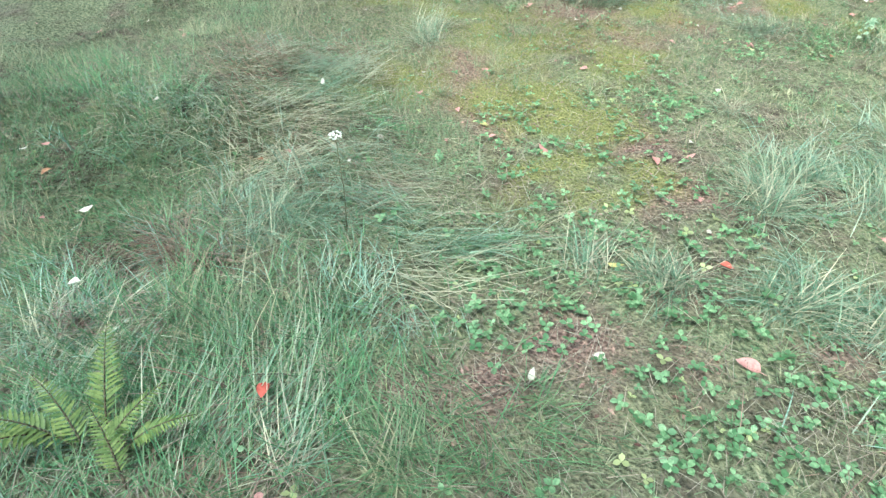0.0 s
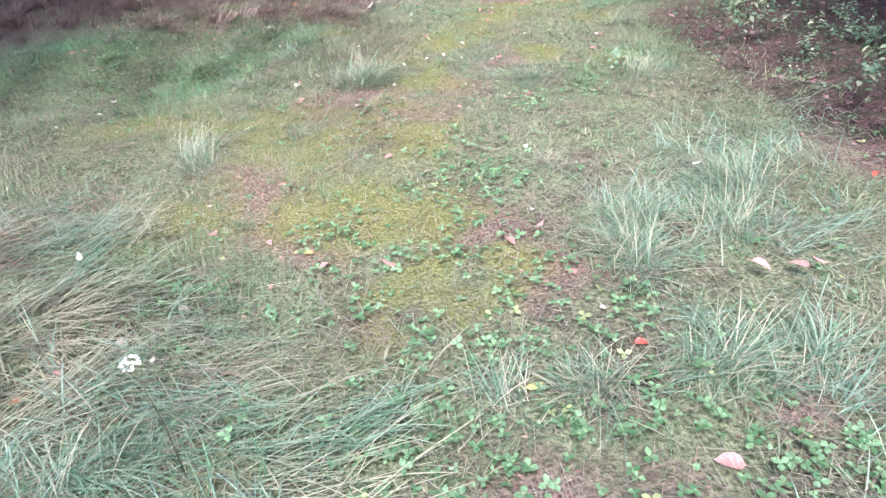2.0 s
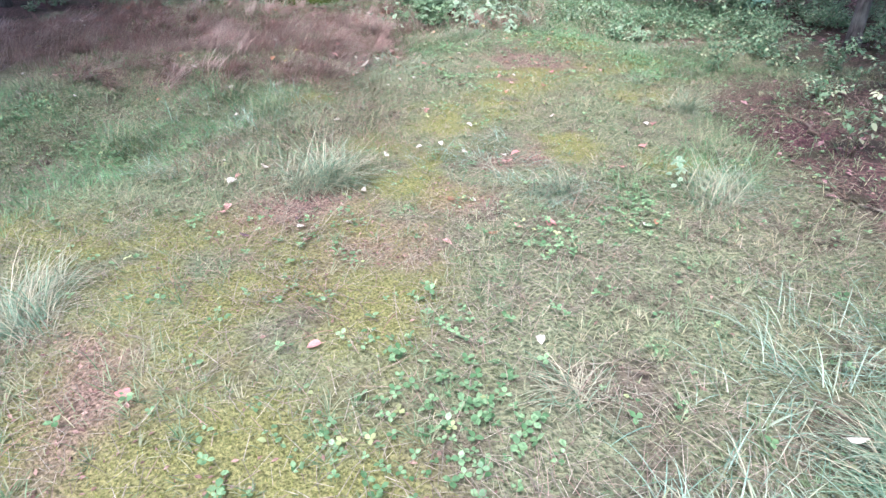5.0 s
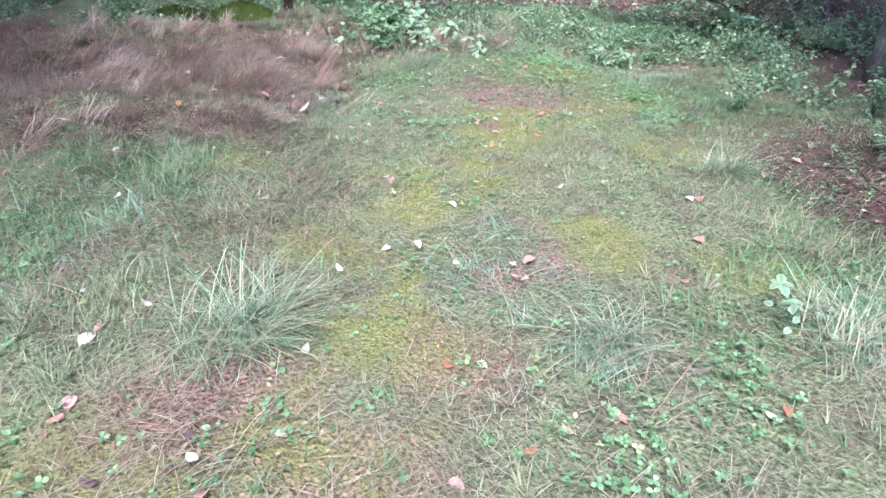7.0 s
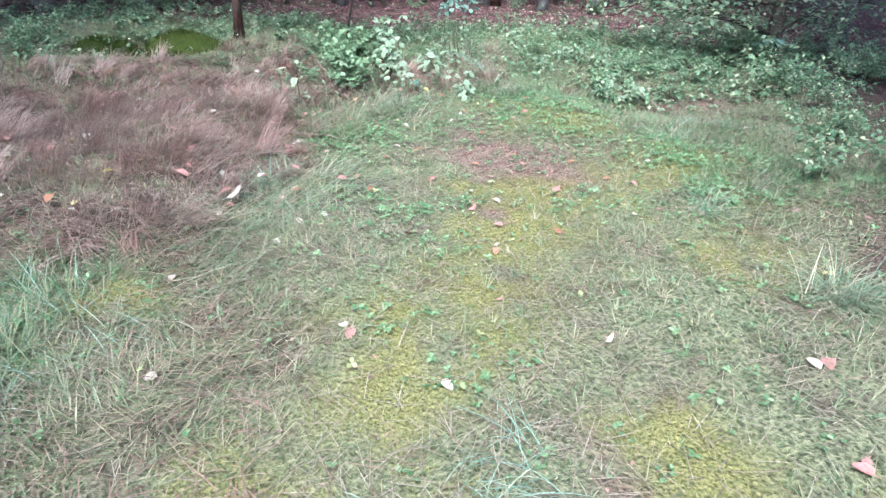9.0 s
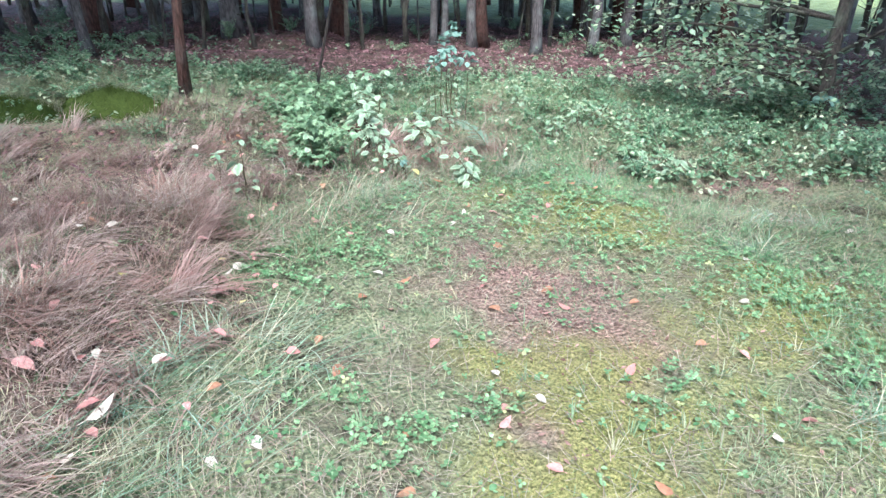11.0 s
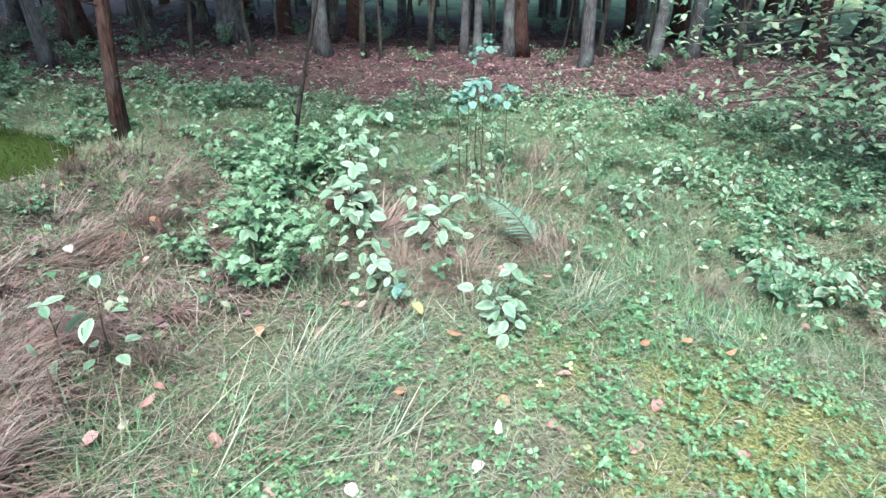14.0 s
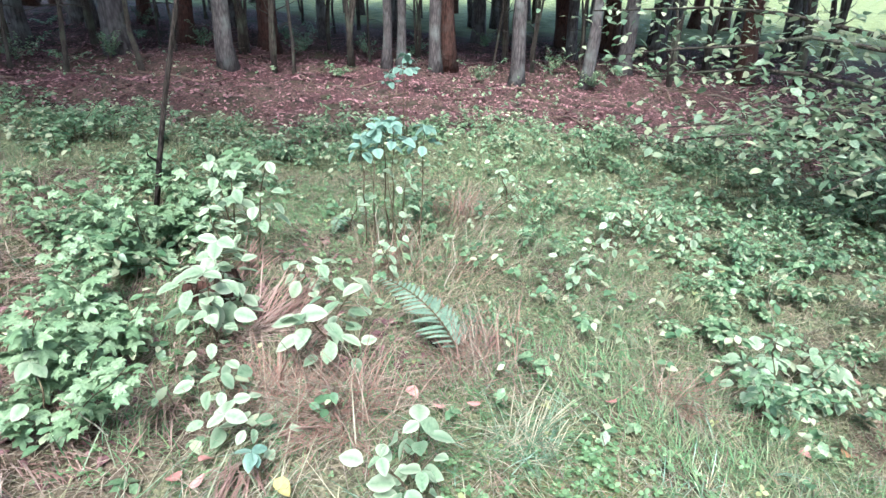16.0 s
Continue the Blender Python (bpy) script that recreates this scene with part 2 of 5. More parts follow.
LITTER_BIT = plant_material("leaf_crumb", (0.10, 0.05, 0.042), (0.44, 0.29, 0.24), rough=0.8, spec=0.15, glow=0)
SHRUB_LEAF = plant_material("shrub_leaf", (0.07, 0.15, 0.075), (0.28, 0.39, 0.225), (0.48, 0.50, 0.34), rough=0.38, spec=0.5)
BUSH_LEAF = plant_material("dark_bush_leaf", (0.06, 0.13, 0.065), (0.28, 0.38, 0.225), (0.52, 0.52, 0.34), rough=0.38, spec=0.5)
SPRAY_LEAF = plant_material("pale_bough_leaf", (0.10, 0.175, 0.10), (0.28, 0.36, 0.24), (0.42, 0.44, 0.29), rough=0.45, spec=0.5, glow=0.4)
CURRANT_LEAF = plant_material("lobed_leaf", (0.12, 0.205, 0.105), (0.31, 0.41, 0.25), rough=0.5, spec=0.35)
PALE_LEAF = plant_material("pale_sapling_leaf", (0.09, 0.18, 0.10), (0.24, 0.34, 0.21), rim=(0.37, 0.425, 0.31), rough=0.55, spec=0.25)
TEAL_LEAF = plant_material("glaucous_sapling_leaf", (0.08, 0.165, 0.125), (0.18, 0.29, 0.235), rim=(0.225, 0.335, 0.28), rough=0.55, spec=0.2)
FERN_LEAF = plant_material("fern_pinna", (0.13, 0.21, 0.15), (0.28, 0.37, 0.28), rough=0.5)
CANOPY_LEAF = plant_material("canopy_leaf", (0.03, 0.07, 0.025), (0.10, 0.17, 0.06), rough=0.5)
WHITE_PETAL = plant_material("white_floret", (0.72, 0.72, 0.68), (0.82, 0.82, 0.78), rough=0.6, spec=0.2)
STEM = bark_material("green_brown_stem", (0.06, 0.045, 0.03), (0.14, 0.11, 0.07), (0.16, 0.16, 0.09), 0.008)
GREY_BARK = bark_material("grey_pine_bark", (0.024, 0.021, 0.022), (0.115, 0.10, 0.10), (0.135, 0.145, 0.135))
RED_BARK = bark_material("red_brown_bark", (0.02, 0.011, 0.009), (0.09, 0.043, 0.034), (0.07, 0.05, 0.043), 0.02)
DARK_BARK = bark_material("dark_damp_bark", (0.02, 0.017, 0.014), (0.08, 0.065, 0.055), (0.10, 0.11, 0.08), 0.02)
BLACK_BARK = bark_material("blackish_thin_bark", (0.012, 0.01, 0.009), (0.05, 0.038, 0.033), (0.05, 0.042, 0.036), 0.012)
TWIG = bark_material("dead_twig", (0.07, 0.045, 0.035), (0.19, 0.14, 0.11), (0.2, 0.18, 0.15), 0.01)
MOSS_HUMP = plant_material("deep_moss", (0.024, 0.042, 0.009), (0.10, 0.125, 0.028), rough=0.9, spec=0.1)


# ---- mesh tools ----
def mesh_of(name, verts, tris, mat=None, **attrs):
    me = bpy.data.meshes.new(name)
    verts, tris = np.asarray(verts, np.float32), np.asarray(tris, np.int32)
    me.vertices.add(len(verts))
    me.vertices.foreach_set("co", verts.ravel())
    me.loops.add(tris.size)
    me.loops.foreach_set("vertex_index", tris.ravel())
    me.polygons.add(len(tris))
    me.polygons.foreach_set("loop_start", np.arange(0, tris.size, tris.shape[1], dtype=np.int32))
    for key, v in attrs.items():
        a = me.attributes.new(key, "FLOAT", "POINT")
        a.data.foreach_set("value", np.asarray(v, np.float32))
    me.update(calc_edges=True)
    if mat:
        me.materials.append(mat)
    return me


def child(name, me, parent, m=None, label=""):
    ob = new(name, me)
    ob.parent = parent
    if m is not None:
        ob.matrix_basis = m
    return tagged(ob, label) if label else ob


def blades(x, y, z, length, width, heading, lean, curl, k=2):
    """Grass blades: k bends each. Angles in radians from the upright. Returns verts, tris and the blade of each vert."""
    n = len(x)
    d = np.stack([np.cos(heading), np.sin(heading), np.zeros(n)], 1)
    side = np.stack([-np.sin(heading), np.cos(heading), np.zeros(n)], 1)
    p = np.stack([x, y, z], 1)
    rows = []
    for i in range(k + 1):
        taper = (1 - (i / k) ** 1.6)
        if i < k:
            w = (0.5 * width * (0.35 + 0.65 * taper) if i else 0.4 * width)[:, None]
            rows += [p - side * w, p + side * w]
        else:
            rows.append(p)
        a = lean + curl * (i + 0.5) / k
        step = (length / k)[:, None]
        p = p + step * (d * np.sin(a)[:, None] + np.array([0, 0, 1.0]) * np.cos(a)[:, None])
    per = 2 * k + 1
    verts = np.stack(rows, 1).reshape(-1, 3)
    t = []
    for i in range(k - 1):
        q = 2 * i
        t += [(q, q + 1, q + 3), (q, q + 3, q + 2)]
    t.append((2 * k - 2, 2 * k - 1, 2 * k))
    tris = (np.arange(n)[:, None, None] * per + np.array(t)[None]).reshape(-1, 3)
    return verts, tris, np.repeat(np.arange(n), per)


def turns(yaw, pitch, roll):
    """Rotation matrices, roll first about y, then pitch about x, then yaw about z."""
    cy, sy, cp, sp, cr, sr = np.cos(yaw), np.sin(yaw), np.cos(pitch), np.sin(pitch), np.cos(roll), np.sin(roll)
    o, i = np.zeros_like(cy), np.ones_like(cy)
    rz = np.stack([cy, -sy, o, sy, cy, o, o, o, i], -1).reshape(-1, 3, 3)
    rx = np.stack([i, o, o, o, cp, -sp, o, sp, cp], -1).reshape(-1, 3, 3)
    ry = np.stack([cr, o, sr, o, i, o, -sr, o, cr], -1).reshape(-1, 3, 3)
    return rz @ rx @ ry


def scatter(tv, tt, pos, yaw, pitch, roll, size):
    m = turns(yaw, pitch, roll) * size[:, None, None]
    v = np.einsum("nij,mj->nmi", m, tv) + pos[:, None, :]
    t = (np.arange(len(pos))[:, None, None] * len(tv) + tt[None]).reshape(-1, 3)
    return v.reshape(-1, 3), t


def ovate(width=0.62, fold=0.12, droop=0.18, n=4, peak=0.8):
    """A leaf one long along y, from its stalk, folded at the midrib. Returns verts, tris, rim."""
    v, rim, rows = [], [], []
    for k in range(n + 1):
        f = k / n
        w = 0.5 * width * math.sin(math.pi * f ** peak) ** 0.7 if 0 < k < n else 0
        z = -droop * f * f
        if w == 0:
            rows.append([len(v)] * 3)
            v.append((0, f, z)), rim.append(0.6)
        else:
            rows.append([len(v), len(v) + 1, len(v) + 2])
            v += [(-w, f, z + fold * w), (0, f, z), (w, f, z + fold * w)]
            rim += [1, 0, 1]
    t = []
    for a, b in zip(rows, rows[1:]):
        for i in (0, 1):
            for tri in ((a[i], a[i + 1], b[i + 1]), (a[i], b[i + 1], b[i])):
                if len(set(tri)) == 3:
                    t.append(tri)
    return np.array(v, float), np.array(t), np.array(rim, float)


def lobed(lobes=5):
    """A leaf with pointed lobes round the end of its stalk."""
    v, rim = [(0, 0.42, 0.03)], [0.0]
    m = lobes * 4
    for k in range(m + 1):
        a = radians(-150 + 300 * k / m)
        tooth = (0.55, 0.8, 1.0, 0.8)[(k + 2) % 4]
        r = 0.52 * tooth * (0.85 + 0.25 * math.cos(a))
        v.append((r * math.sin(a), 0.42 + r * math.cos(a), -0.16 * r * r * 4 + 0.05 * (k % 2)))
        rim.append(1.0)
    v.append((0, 0, 0)), rim.append(0.5)
    t = [(0, k + 1, k) for k in range(1, m + 1)] + [(0, m + 2, m + 1), (0, 1, m + 2)]
    return np.array(v, float), np.array(t), np.array(rim, float)


def trifoliate(width=0.75):
    """Three leaflets on one short stalk."""
    lv, lt, lr = ovate(width, 0.15, 0.12, 3, 1.15)
    vs, ts = [], []
    for k, yaw in enumerate((0.0, 1.95, -1.95)):
        r = turns(np.array([yaw]), np.array([0.25]), np.array([0.0]))[0]
        vs.append(lv @ r.T + np.array([0, 0.03, 0]))
        ts.append(lt + k * len(lv))
    return np.concatenate(vs), np.concatenate(ts)


def tube(points, radii, sides=8, wobble=0.0, seed=0):
    """A tapered round stem through the points."""
    r = np.random.default_rng(seed)
    pts = np.array(points, float)
    v, t = [], []
    ang = np.linspace(0, 2 * np.pi, sides, endpoint=False)
    for i, p in enumerate(pts):
        d = pts[min(i + 1, len(pts) - 1)] - pts[max(i - 1, 0)]
        d /= np.linalg.norm(d) + 1e-9
        a = np.cross(d, (0.31, 0.95, 0.05))
        a /= np.linalg.norm(a) + 1e-9
        b = np.cross(d, a)
        rad = radii[i] * (1 + wobble * (r.random(sides) - 0.5))
        v.append(p + np.outer(np.cos(ang) * rad, a) + np.outer(np.sin(ang) * rad, b))
    for i in range(len(pts) - 1):
        for k in range(sides):
            q, w = i * sides + k, i * sides + (k + 1) % sides
            t += [(q, q + sides, w + sides), (q, w + sides, w)]
    v = np.concatenate(v)
    n = len(v)
    v = np.concatenate([v, pts[:1], pts[-1:]])
    for k in range(sides):
        t.append((n, k, (k + 1) % sides))
        t.append((n + 1, n - sides + (k + 1) % sides, n - sides + k))
    return v, np.array(t)


def joined(pieces):
    vs, ts, o = [], [], 0
    for v, t in pieces:
        vs.append(v), ts.append(np.asarray(t) + o)
        o += len(v)
    return np.concatenate(vs), np.concatenate(ts)


def spots_in(n, s0, s1, u0, u1, r=rng):
    s, u = r.uniform(s0, s1, n), r.uniform(u0, u1, n)
    return (s - u) * R2, (s + u) * R2


# ---- the ground: one sheet, fine along the track, reaching the horizon ----
def axis():
    fine = np.arange(-3.0, 16.0, 0.07)
    out = 0.07 * 1.12 ** np.arange(1, 62)
    return np.concatenate([(-3.0 - np.cumsum(out))[::-1], fine, 16.0 + np.cumsum(out)])


ax = axis()
gx, gy = np.meshgrid(ax, ax)
gx, gy = gx.ravel(), gy.ravel()
na = len(ax)
q = (np.arange(na - 1)[:, None] * na + np.arange(na - 1)[None]).ravel()
wood = far_wood(gx, gy)
far = smooth(26.5, 29.5, s_of(gx, gy) + 2 * (vnoise(gx, gy, 2.5, 11) - 0.5) - 0.45 * u_of(gx, gy))
# wood under DEAD darkens the ground: shade between dead blades, put into the colour
ground = new("ground", mesh_of("ground", np.stack([gx, gy, height(gx, gy)], 1), np.stack([q, q + 1, q + na + 1, q + na], 1), GROUND,
             moss=0.95 * blobs(gx, gy, MOSS) * smooth(0.08, 0.42, vnoise(gx, gy, 0.22, 24)), litter=np.maximum(blobs(gx, gy, LITTER), 0.75 * blobs(gx, gy, DEAD) * smooth(13, 10.5, s_of(gx, gy))), wood=np.maximum(wood * (0.75 + 0.25 * vnoise(gx, gy, 0.6, 12)), np.maximum(0.4 * blobs(gx, gy, DEAD) * smooth(1.2, 1.9, u_of(gx, gy)) * smooth(12.5, 11, s_of(gx, gy)), 0.4 * blobs(gx, gy, BROWN))), meadow=far))
tagged(ground, "mossy woodland track with turf, soil and brown needle litter", "ground", kind="structure")


# ---- ground cover ----
def cover(name, me, label, category):
    return tagged(new(name, me), label, category, kind="stuff")


def keep(x, y, p):
    k = rng.random(len(x)) < p
    return x[k], y[k]


def short_turf():
    x, y = spots_in(520000, -0.6, 16.0, -3.8, 4.6)
    s, u = s_of(x, y), u_of(x, y)
    moss, lit, dead = blobs(x, y, MOSS), blobs(x, y, LITTER), blobs(x, y, DEAD)
    p = (0.25 + 0.6 * vnoise(x, y, 0.3, 13)) * (1 - 0.3 * smooth(7, 5, s) * smooth(1.5, 1.0, np.abs(u))) * (1 - 0.8 * moss) * (1 - 0.85 * lit) * (1 - 0.5 * dead * smooth(12, 10.5, s)) * (1 - 0.2 * smooth(12, 14.5, s)) * (1 - 0.5 * smooth(2.4, 3.4, -u)) * (1 - smooth(15, 16, s)) * (1 - 0.5 * blobs(x, y, BROWN)) * (1 - 0.75 * smooth(1.4, 2.0, -u) * smooth(8.5, 7.5, s) * smooth(3, 4, s))
    x, y = keep(x, y, p)
    n = len(x)
    edge = smooth(0.7, 1.6, np.abs(u_of(x, y) + 0.1)) + 0.8 * smooth(11, 12.5, s_of(x, y))
    lush = vnoise(x, y, 0.5, 14)
    ln = (0.025 + 0.04 * lush + 0.075 * edge * lush) * rng.uniform(0.5, 1.5, n)
    flow = 6.3 * vnoise(x, y, 0.6, 15)
    v, t, b = blades(x, y, height(x, y) - 0.004, ln, rng.uniform(0.0024, 0.0052, n), flow + rng.normal(0, 1.1, n), rng.uniform(0.55, 1.4, n), rng.uniform(0.0, 0.6, n))
    dry = np.clip(0.8 * (vnoise(x, y, 0.4, 16) - 0.4) + rng.normal(0.25, 0.35, n) + 0.4 * blobs(x, y, DEAD), 0, 1)
    return mesh_of("short_turf", v, t, GRASS, dry=dry[b])


cover("short_turf", short_turf(), "short green and straw-coloured turf on the track", "grass")


def mini_tufts():
    """Small clumps of coarser blades, each clump of one tone."""
    x, y = spots_in(15000, -0.5, 15.5, -3.2, 4.8)
    x, y = keep(x, y, (0.2 + 0.8 * smooth(0.3, 0.7, vnoise(x, y, 0.5, 31))) * (1 - 0.7 * blobs(x, y, LITTER)) * (1 - 0.75 * blobs(x, y, MOSS)) * (1 - 0.85 * far_wood(x, y)))
    c, m = len(x), 11
    dry, tall, comb = np.clip(rng.normal(0.35, 0.4, c), 0, 1), rng.uniform(0.04, 0.11, c), rng.uniform(0, 6.3, c)
    dry, tall, comb, x, y = (np.repeat(v, m) for v in (dry, tall, comb, x, y))
    n = c * m
    a = rng.uniform(0, 6.3, n)
    d = 0.016 * rng.random(n)
    x, y = x + d * np.cos(a), y + d * np.sin(a)
    v, t, b = blades(x, y, height(x, y) - 0.004, tall * rng.uniform(0.5, 1.2, n), rng.uniform(0.0028, 0.0055, n), a + 0.9 * np.sin(comb - a), rng.uniform(0.3, 1.2, n), rng.uniform(0.2, 1.0, n), 3)
    return mesh_of("mini_tufts", v, t, GRASS, dry=np.clip(dry + rng.normal(0, 0.12, n), 0, 1)[b])


cover("small_grass_tuft_cover", mini_tufts(), "small clumps of green and straw-pale grass", "grass")


BLUE = [(2.1, .9, .3), (2.9, .7, .5), (3.3, 1.2, .45), (1.9, .55, .3), (3.6, 1.85, .5), (2.85, 1.2, .45), (2.6, 1.5, .3), (2.1, 1.3, .25), (2.3, 1.9, .2), (2.45, .8, .4), (3.2, 1.9, .4), (2.7, 1.9, .3), (2.9, 1.5, .4), (3.8, 2.1, .4),
        (4.4, 1.9, .3), (2.3, 1.75, .2), (4.15, 3.9, .3), (4.2, 4.25, .25), (4.15, 4.75, .3), (3.5, 6.8, .5), (4.0, 4.1, .3), (8.3, 7.6, .4), (8.7, 7.2, .4), (8.95, 6.6, .4),
        (8.7, 6.0, .4), (0.0, 2.4, .3), (.3, 2.1, .25), (-.1, 2.9, .4), (-0.9, 1.9, .5), (0.2, 1.7, .3), (-0.3, 2.2, .4), (-0.5, 3.6, .5), (0.3, 4.2, .5), (0.4, 2.6, .3), (.75, 2.1, .2), (5.0, 3.2, .3), (7.4, 5.2, .3), (5.3, 7.2, .3), (7.6, 8.1, .3), (2.7, 6.2, .5)]
GREEN = [(0.15, 1.0, .3), (0.5, 0.95, .25), (-0.6, 1.9, .4), (-0.2, 1.9, .3), (1.88, 6.26, .45), (1.11, 7.46, .5), (3.56, 6.65, .25), (3.4, 7.0, .25), (3.93, 7.13, .25), (4.83, 6.92, .18), (4.73, 3.47, .35), (5.3, 3.5, .4), (10.2, 9.3, .5), (9.6, 9.2, .5), (10.3, 8.5, .5), (10.8, 9.2, .5), (9.5, 10.0, .5), (8.39, 7.57, .35), (8.93, 6.96, .4), (6.27, 8.38, .2), (-0.4, 1.6, .7), (0.1, 1.4, .3), (-1.2, 3.6, .8), (-0.9, 2.6, .5), (2.3, 6.5, .6), (1.9, 7.1, .6), (2.9, 6.7, .5), (1.7, 6.2, .5), (3.4, 7.1, .5), (1.2, 7.8, .6), (7.6, 5.0, .5), (8.2, 5.6, .5), (6.2, 7.9, .3), (8.4, 7.5, .5), (8.9, 7.0, .5), (8.3, 8.0, .45), (7.6, 8.5, .4), (8.9, 8.0, .5), (9.3, 7.6, .5), (9.6, 8.4, .5), (8.0, 9.4, .4), (9.0, 9.6, .5), (9.9, 9.3, .5), (7.0, 8.3, .4)]


def long_grass():
    x, y = spots_in(190000, -0.5, 14, -3.4, 4.5)
    x, y = keep(x, y, 0.65 * blobs(x, y, BLUE) * smooth(0.25, 0.65, vnoise(x, y, 0.16, 28)))
    n = len(x)
    flow = 6.3 * vnoise(x, y, 0.2, 17)
    short = 1 - 0.5 * smooth(9.5, 11, s_of(x, y))
    v, t, b = blades(x, y, height(x, y) - 0.004, short * rng.uniform(0.08, 0.3, n), rng.uniform(0.0028, 0.0062, n), flow + rng.normal(0, 0.5, n), rng.uniform(0.5, 1.3, n), rng.uniform(0.5, 1.2, n), 4)
    return mesh_of("long_grass", v, t, BLUE_GRASS, dry=np.clip(rng.normal(0.15, 0.3, n), 0, 1)[b])


cover("long_grass", long_grass(), "long glaucous green grass bent over beside the track", "grass")


def green_grass():
    x, y = spots_in(300000, -0.5, 15, -3.4, 5.5)
    x, y = keep(x, y, 0.85 * blobs(x, y, GREEN))
    n = len(x)
    v, t, b = blades(x, y, height(x, y) - 0.004, (1 + 0.6 * smooth(3.5, 2.5, s_of(x, y))) * rng.uniform(0.05, 0.15, n), rng.uniform(0.0024, 0.0052, n), 6.3 * vnoise(x, y, 0.4, 27) + rng.normal(0, 0.9, n), rng.uniform(0.3, 1.2, n), rng.uniform(0.2, 0.9, n), 3)
    return mesh_of("green_grass", v, t, LUSH_GRASS, dry=np.clip(rng.normal(0.05, 0.2, n), 0, 1)[b])


cover("green_grass", green_grass(), "fresh green grass at the sides of the track", "grass")


def dead_thatch():
    x, y = spots_in(190000, -1, 16, -2.5, 9)
    x, y = keep(x, y, np.maximum.reduce([0.35 * blobs(x, y, DEAD), 0.6 * blobs(x, y, STRAW), 0.35 * blobs(x, y, BROWN)]))
    n = len(x)
    flow = 4.0 * vnoise(x, y, 0.7, 18) + 2.6
    v, t, b = blades(x, y, height(x, y) - 0.003, rng.uniform(0.1, 0.3, n), rng.uniform(0.0025, 0.0055, n), flow + rng.normal(0, 0.6, n), rng.uniform(0.5, 1.2, n), rng.uniform(0.3, 1.0, n), 3)
    return mesh_of("dead_thatch", v, t, DEAD_GRASS, dry=np.clip(1.3 * vnoise(x, y, 0.5, 19) - 0.3 - 0.15 + 0.9 * smooth(2.0, 3.2, u_of(x, y)) * smooth(13, 11, s_of(x, y)) + rng.normal(0, .25, n), 0, 1)[b])


cover("dead_grass_thatch", dead_thatch(), "reddish brown thatch of matted dead grass on the bank", "dead grass")


def dead_clumps():
    """Matted clumps of long dead blades, each clump combed one way and of one tone."""
    x, y = spots_in(2600, -0.5, 15, 0.3, 6.5)
    x, y = keep(x, y, np.maximum(blobs(x, y, DEAD), 0.45 * blobs(x, y, BROWN)))
    c, m = len(x), 42
    tone = np.clip(rng.normal(0.4, 0.5, c), 0, 1)
    comb = -0.9 + 2.8 * (vnoise(x, y, 0.5, 42) - 0.5) + rng.normal(0, 0.5, c)
    tall, tilt = rng.uniform(0.13, 0.34, c), rng.uniform(0.65, 1.35, c)
    tone, comb, tall, tilt, x, y = (np.repeat(v, m) for v in (tone, comb, tall, tilt, x, y))
    n = c * m
    x, y = x + rng.normal(0, 0.035, n), y + rng.normal(0, 0.035, n)
    v, t, b = blades(x, y, height(x, y) - 0.004, tall * rng.uniform(0.5, 1.2, n), rng.uniform(0.004, 0.009, n), comb + rng.normal(0, 0.25, n), tilt + rng.normal(0, 0.2, n), rng.uniform(0.2, 0.9, n), 3)
    return mesh_of("dead_clumps", v, t, MANE_GRASS, dry=np.clip(tone + rng.normal(0, 0.15, n), 0, 1)[b])


cover("matted_dead_grass", dead_clumps(), "matted clumps of pinkish brown dead grass on the bank", "dead grass")


def combed_grass():
    """Long half-dry blades lying combed over to one side."""
    vs, ds = [], []
    for heading, many, spots in ((0.25, 4500, [(6.6, 8.1, .3), (6.9, 8.1, .35), (7.2, 8.15, .35), (7.5, 8.25, .35), (7.0, 7.9, .25)]), (-0.5, 6000, [(5.2, 7.05, .3), (4.9, 7.0, .3), (5.5, 7.3, .25), (4.5, 6.9, .3)]),
                                 (-0.77, 21000, [(0.3, 4.3, .45), (0.25, 3.45, .45), (0.05, 2.85, .45), (0.4, 2.7, .35), (-0.3, 3.6, .5), (0.6, 2.1, .3)]), (0.9, 13000, [(-0.1, 1.22, .25), (0.05, 1.35, .2), (-0.3, 1.35, .25), (-0.9, 1.8, .3)])):
        cx, cy = np.mean([p[0] for p in spots]), np.mean([p[1] for p in spots])
        x, y = cx + rng.uniform(-1.6, 1.6, many), cy + rng.uniform(-1.6, 1.6, many)
        x, y = keep(x, y, 0.6 * blobs(x, y, spots))
        n = len(x)
        v, t, b = blades(x, y, height(x, y) - 0.003, rng.uniform(0.18, 0.42, n), rng.uniform(0.003, 0.0064, n), heading + 1.4 * (vnoise(x, y, 0.3, 43) - 0.5) + rng.normal(0, 0.4, n), rng.uniform(0.95, 1.4, n), rng.uniform(0.0, 0.5, n), 4)
        vs.append((v, t)), ds.append(np.clip(1.5 * vnoise(x, y, 0.25, 44) - 0.3 + rng.normal(0, 0.25, n), 0, 1)[b])
    v, t = joined(vs)
    return mesh_of("combed_grass", v, t, TUFT_GRASS, dry=np.concatenate(ds))


cover("combed_long_grass", combed_grass(), "long green and straw-pale grass combed over to one side", "grass")


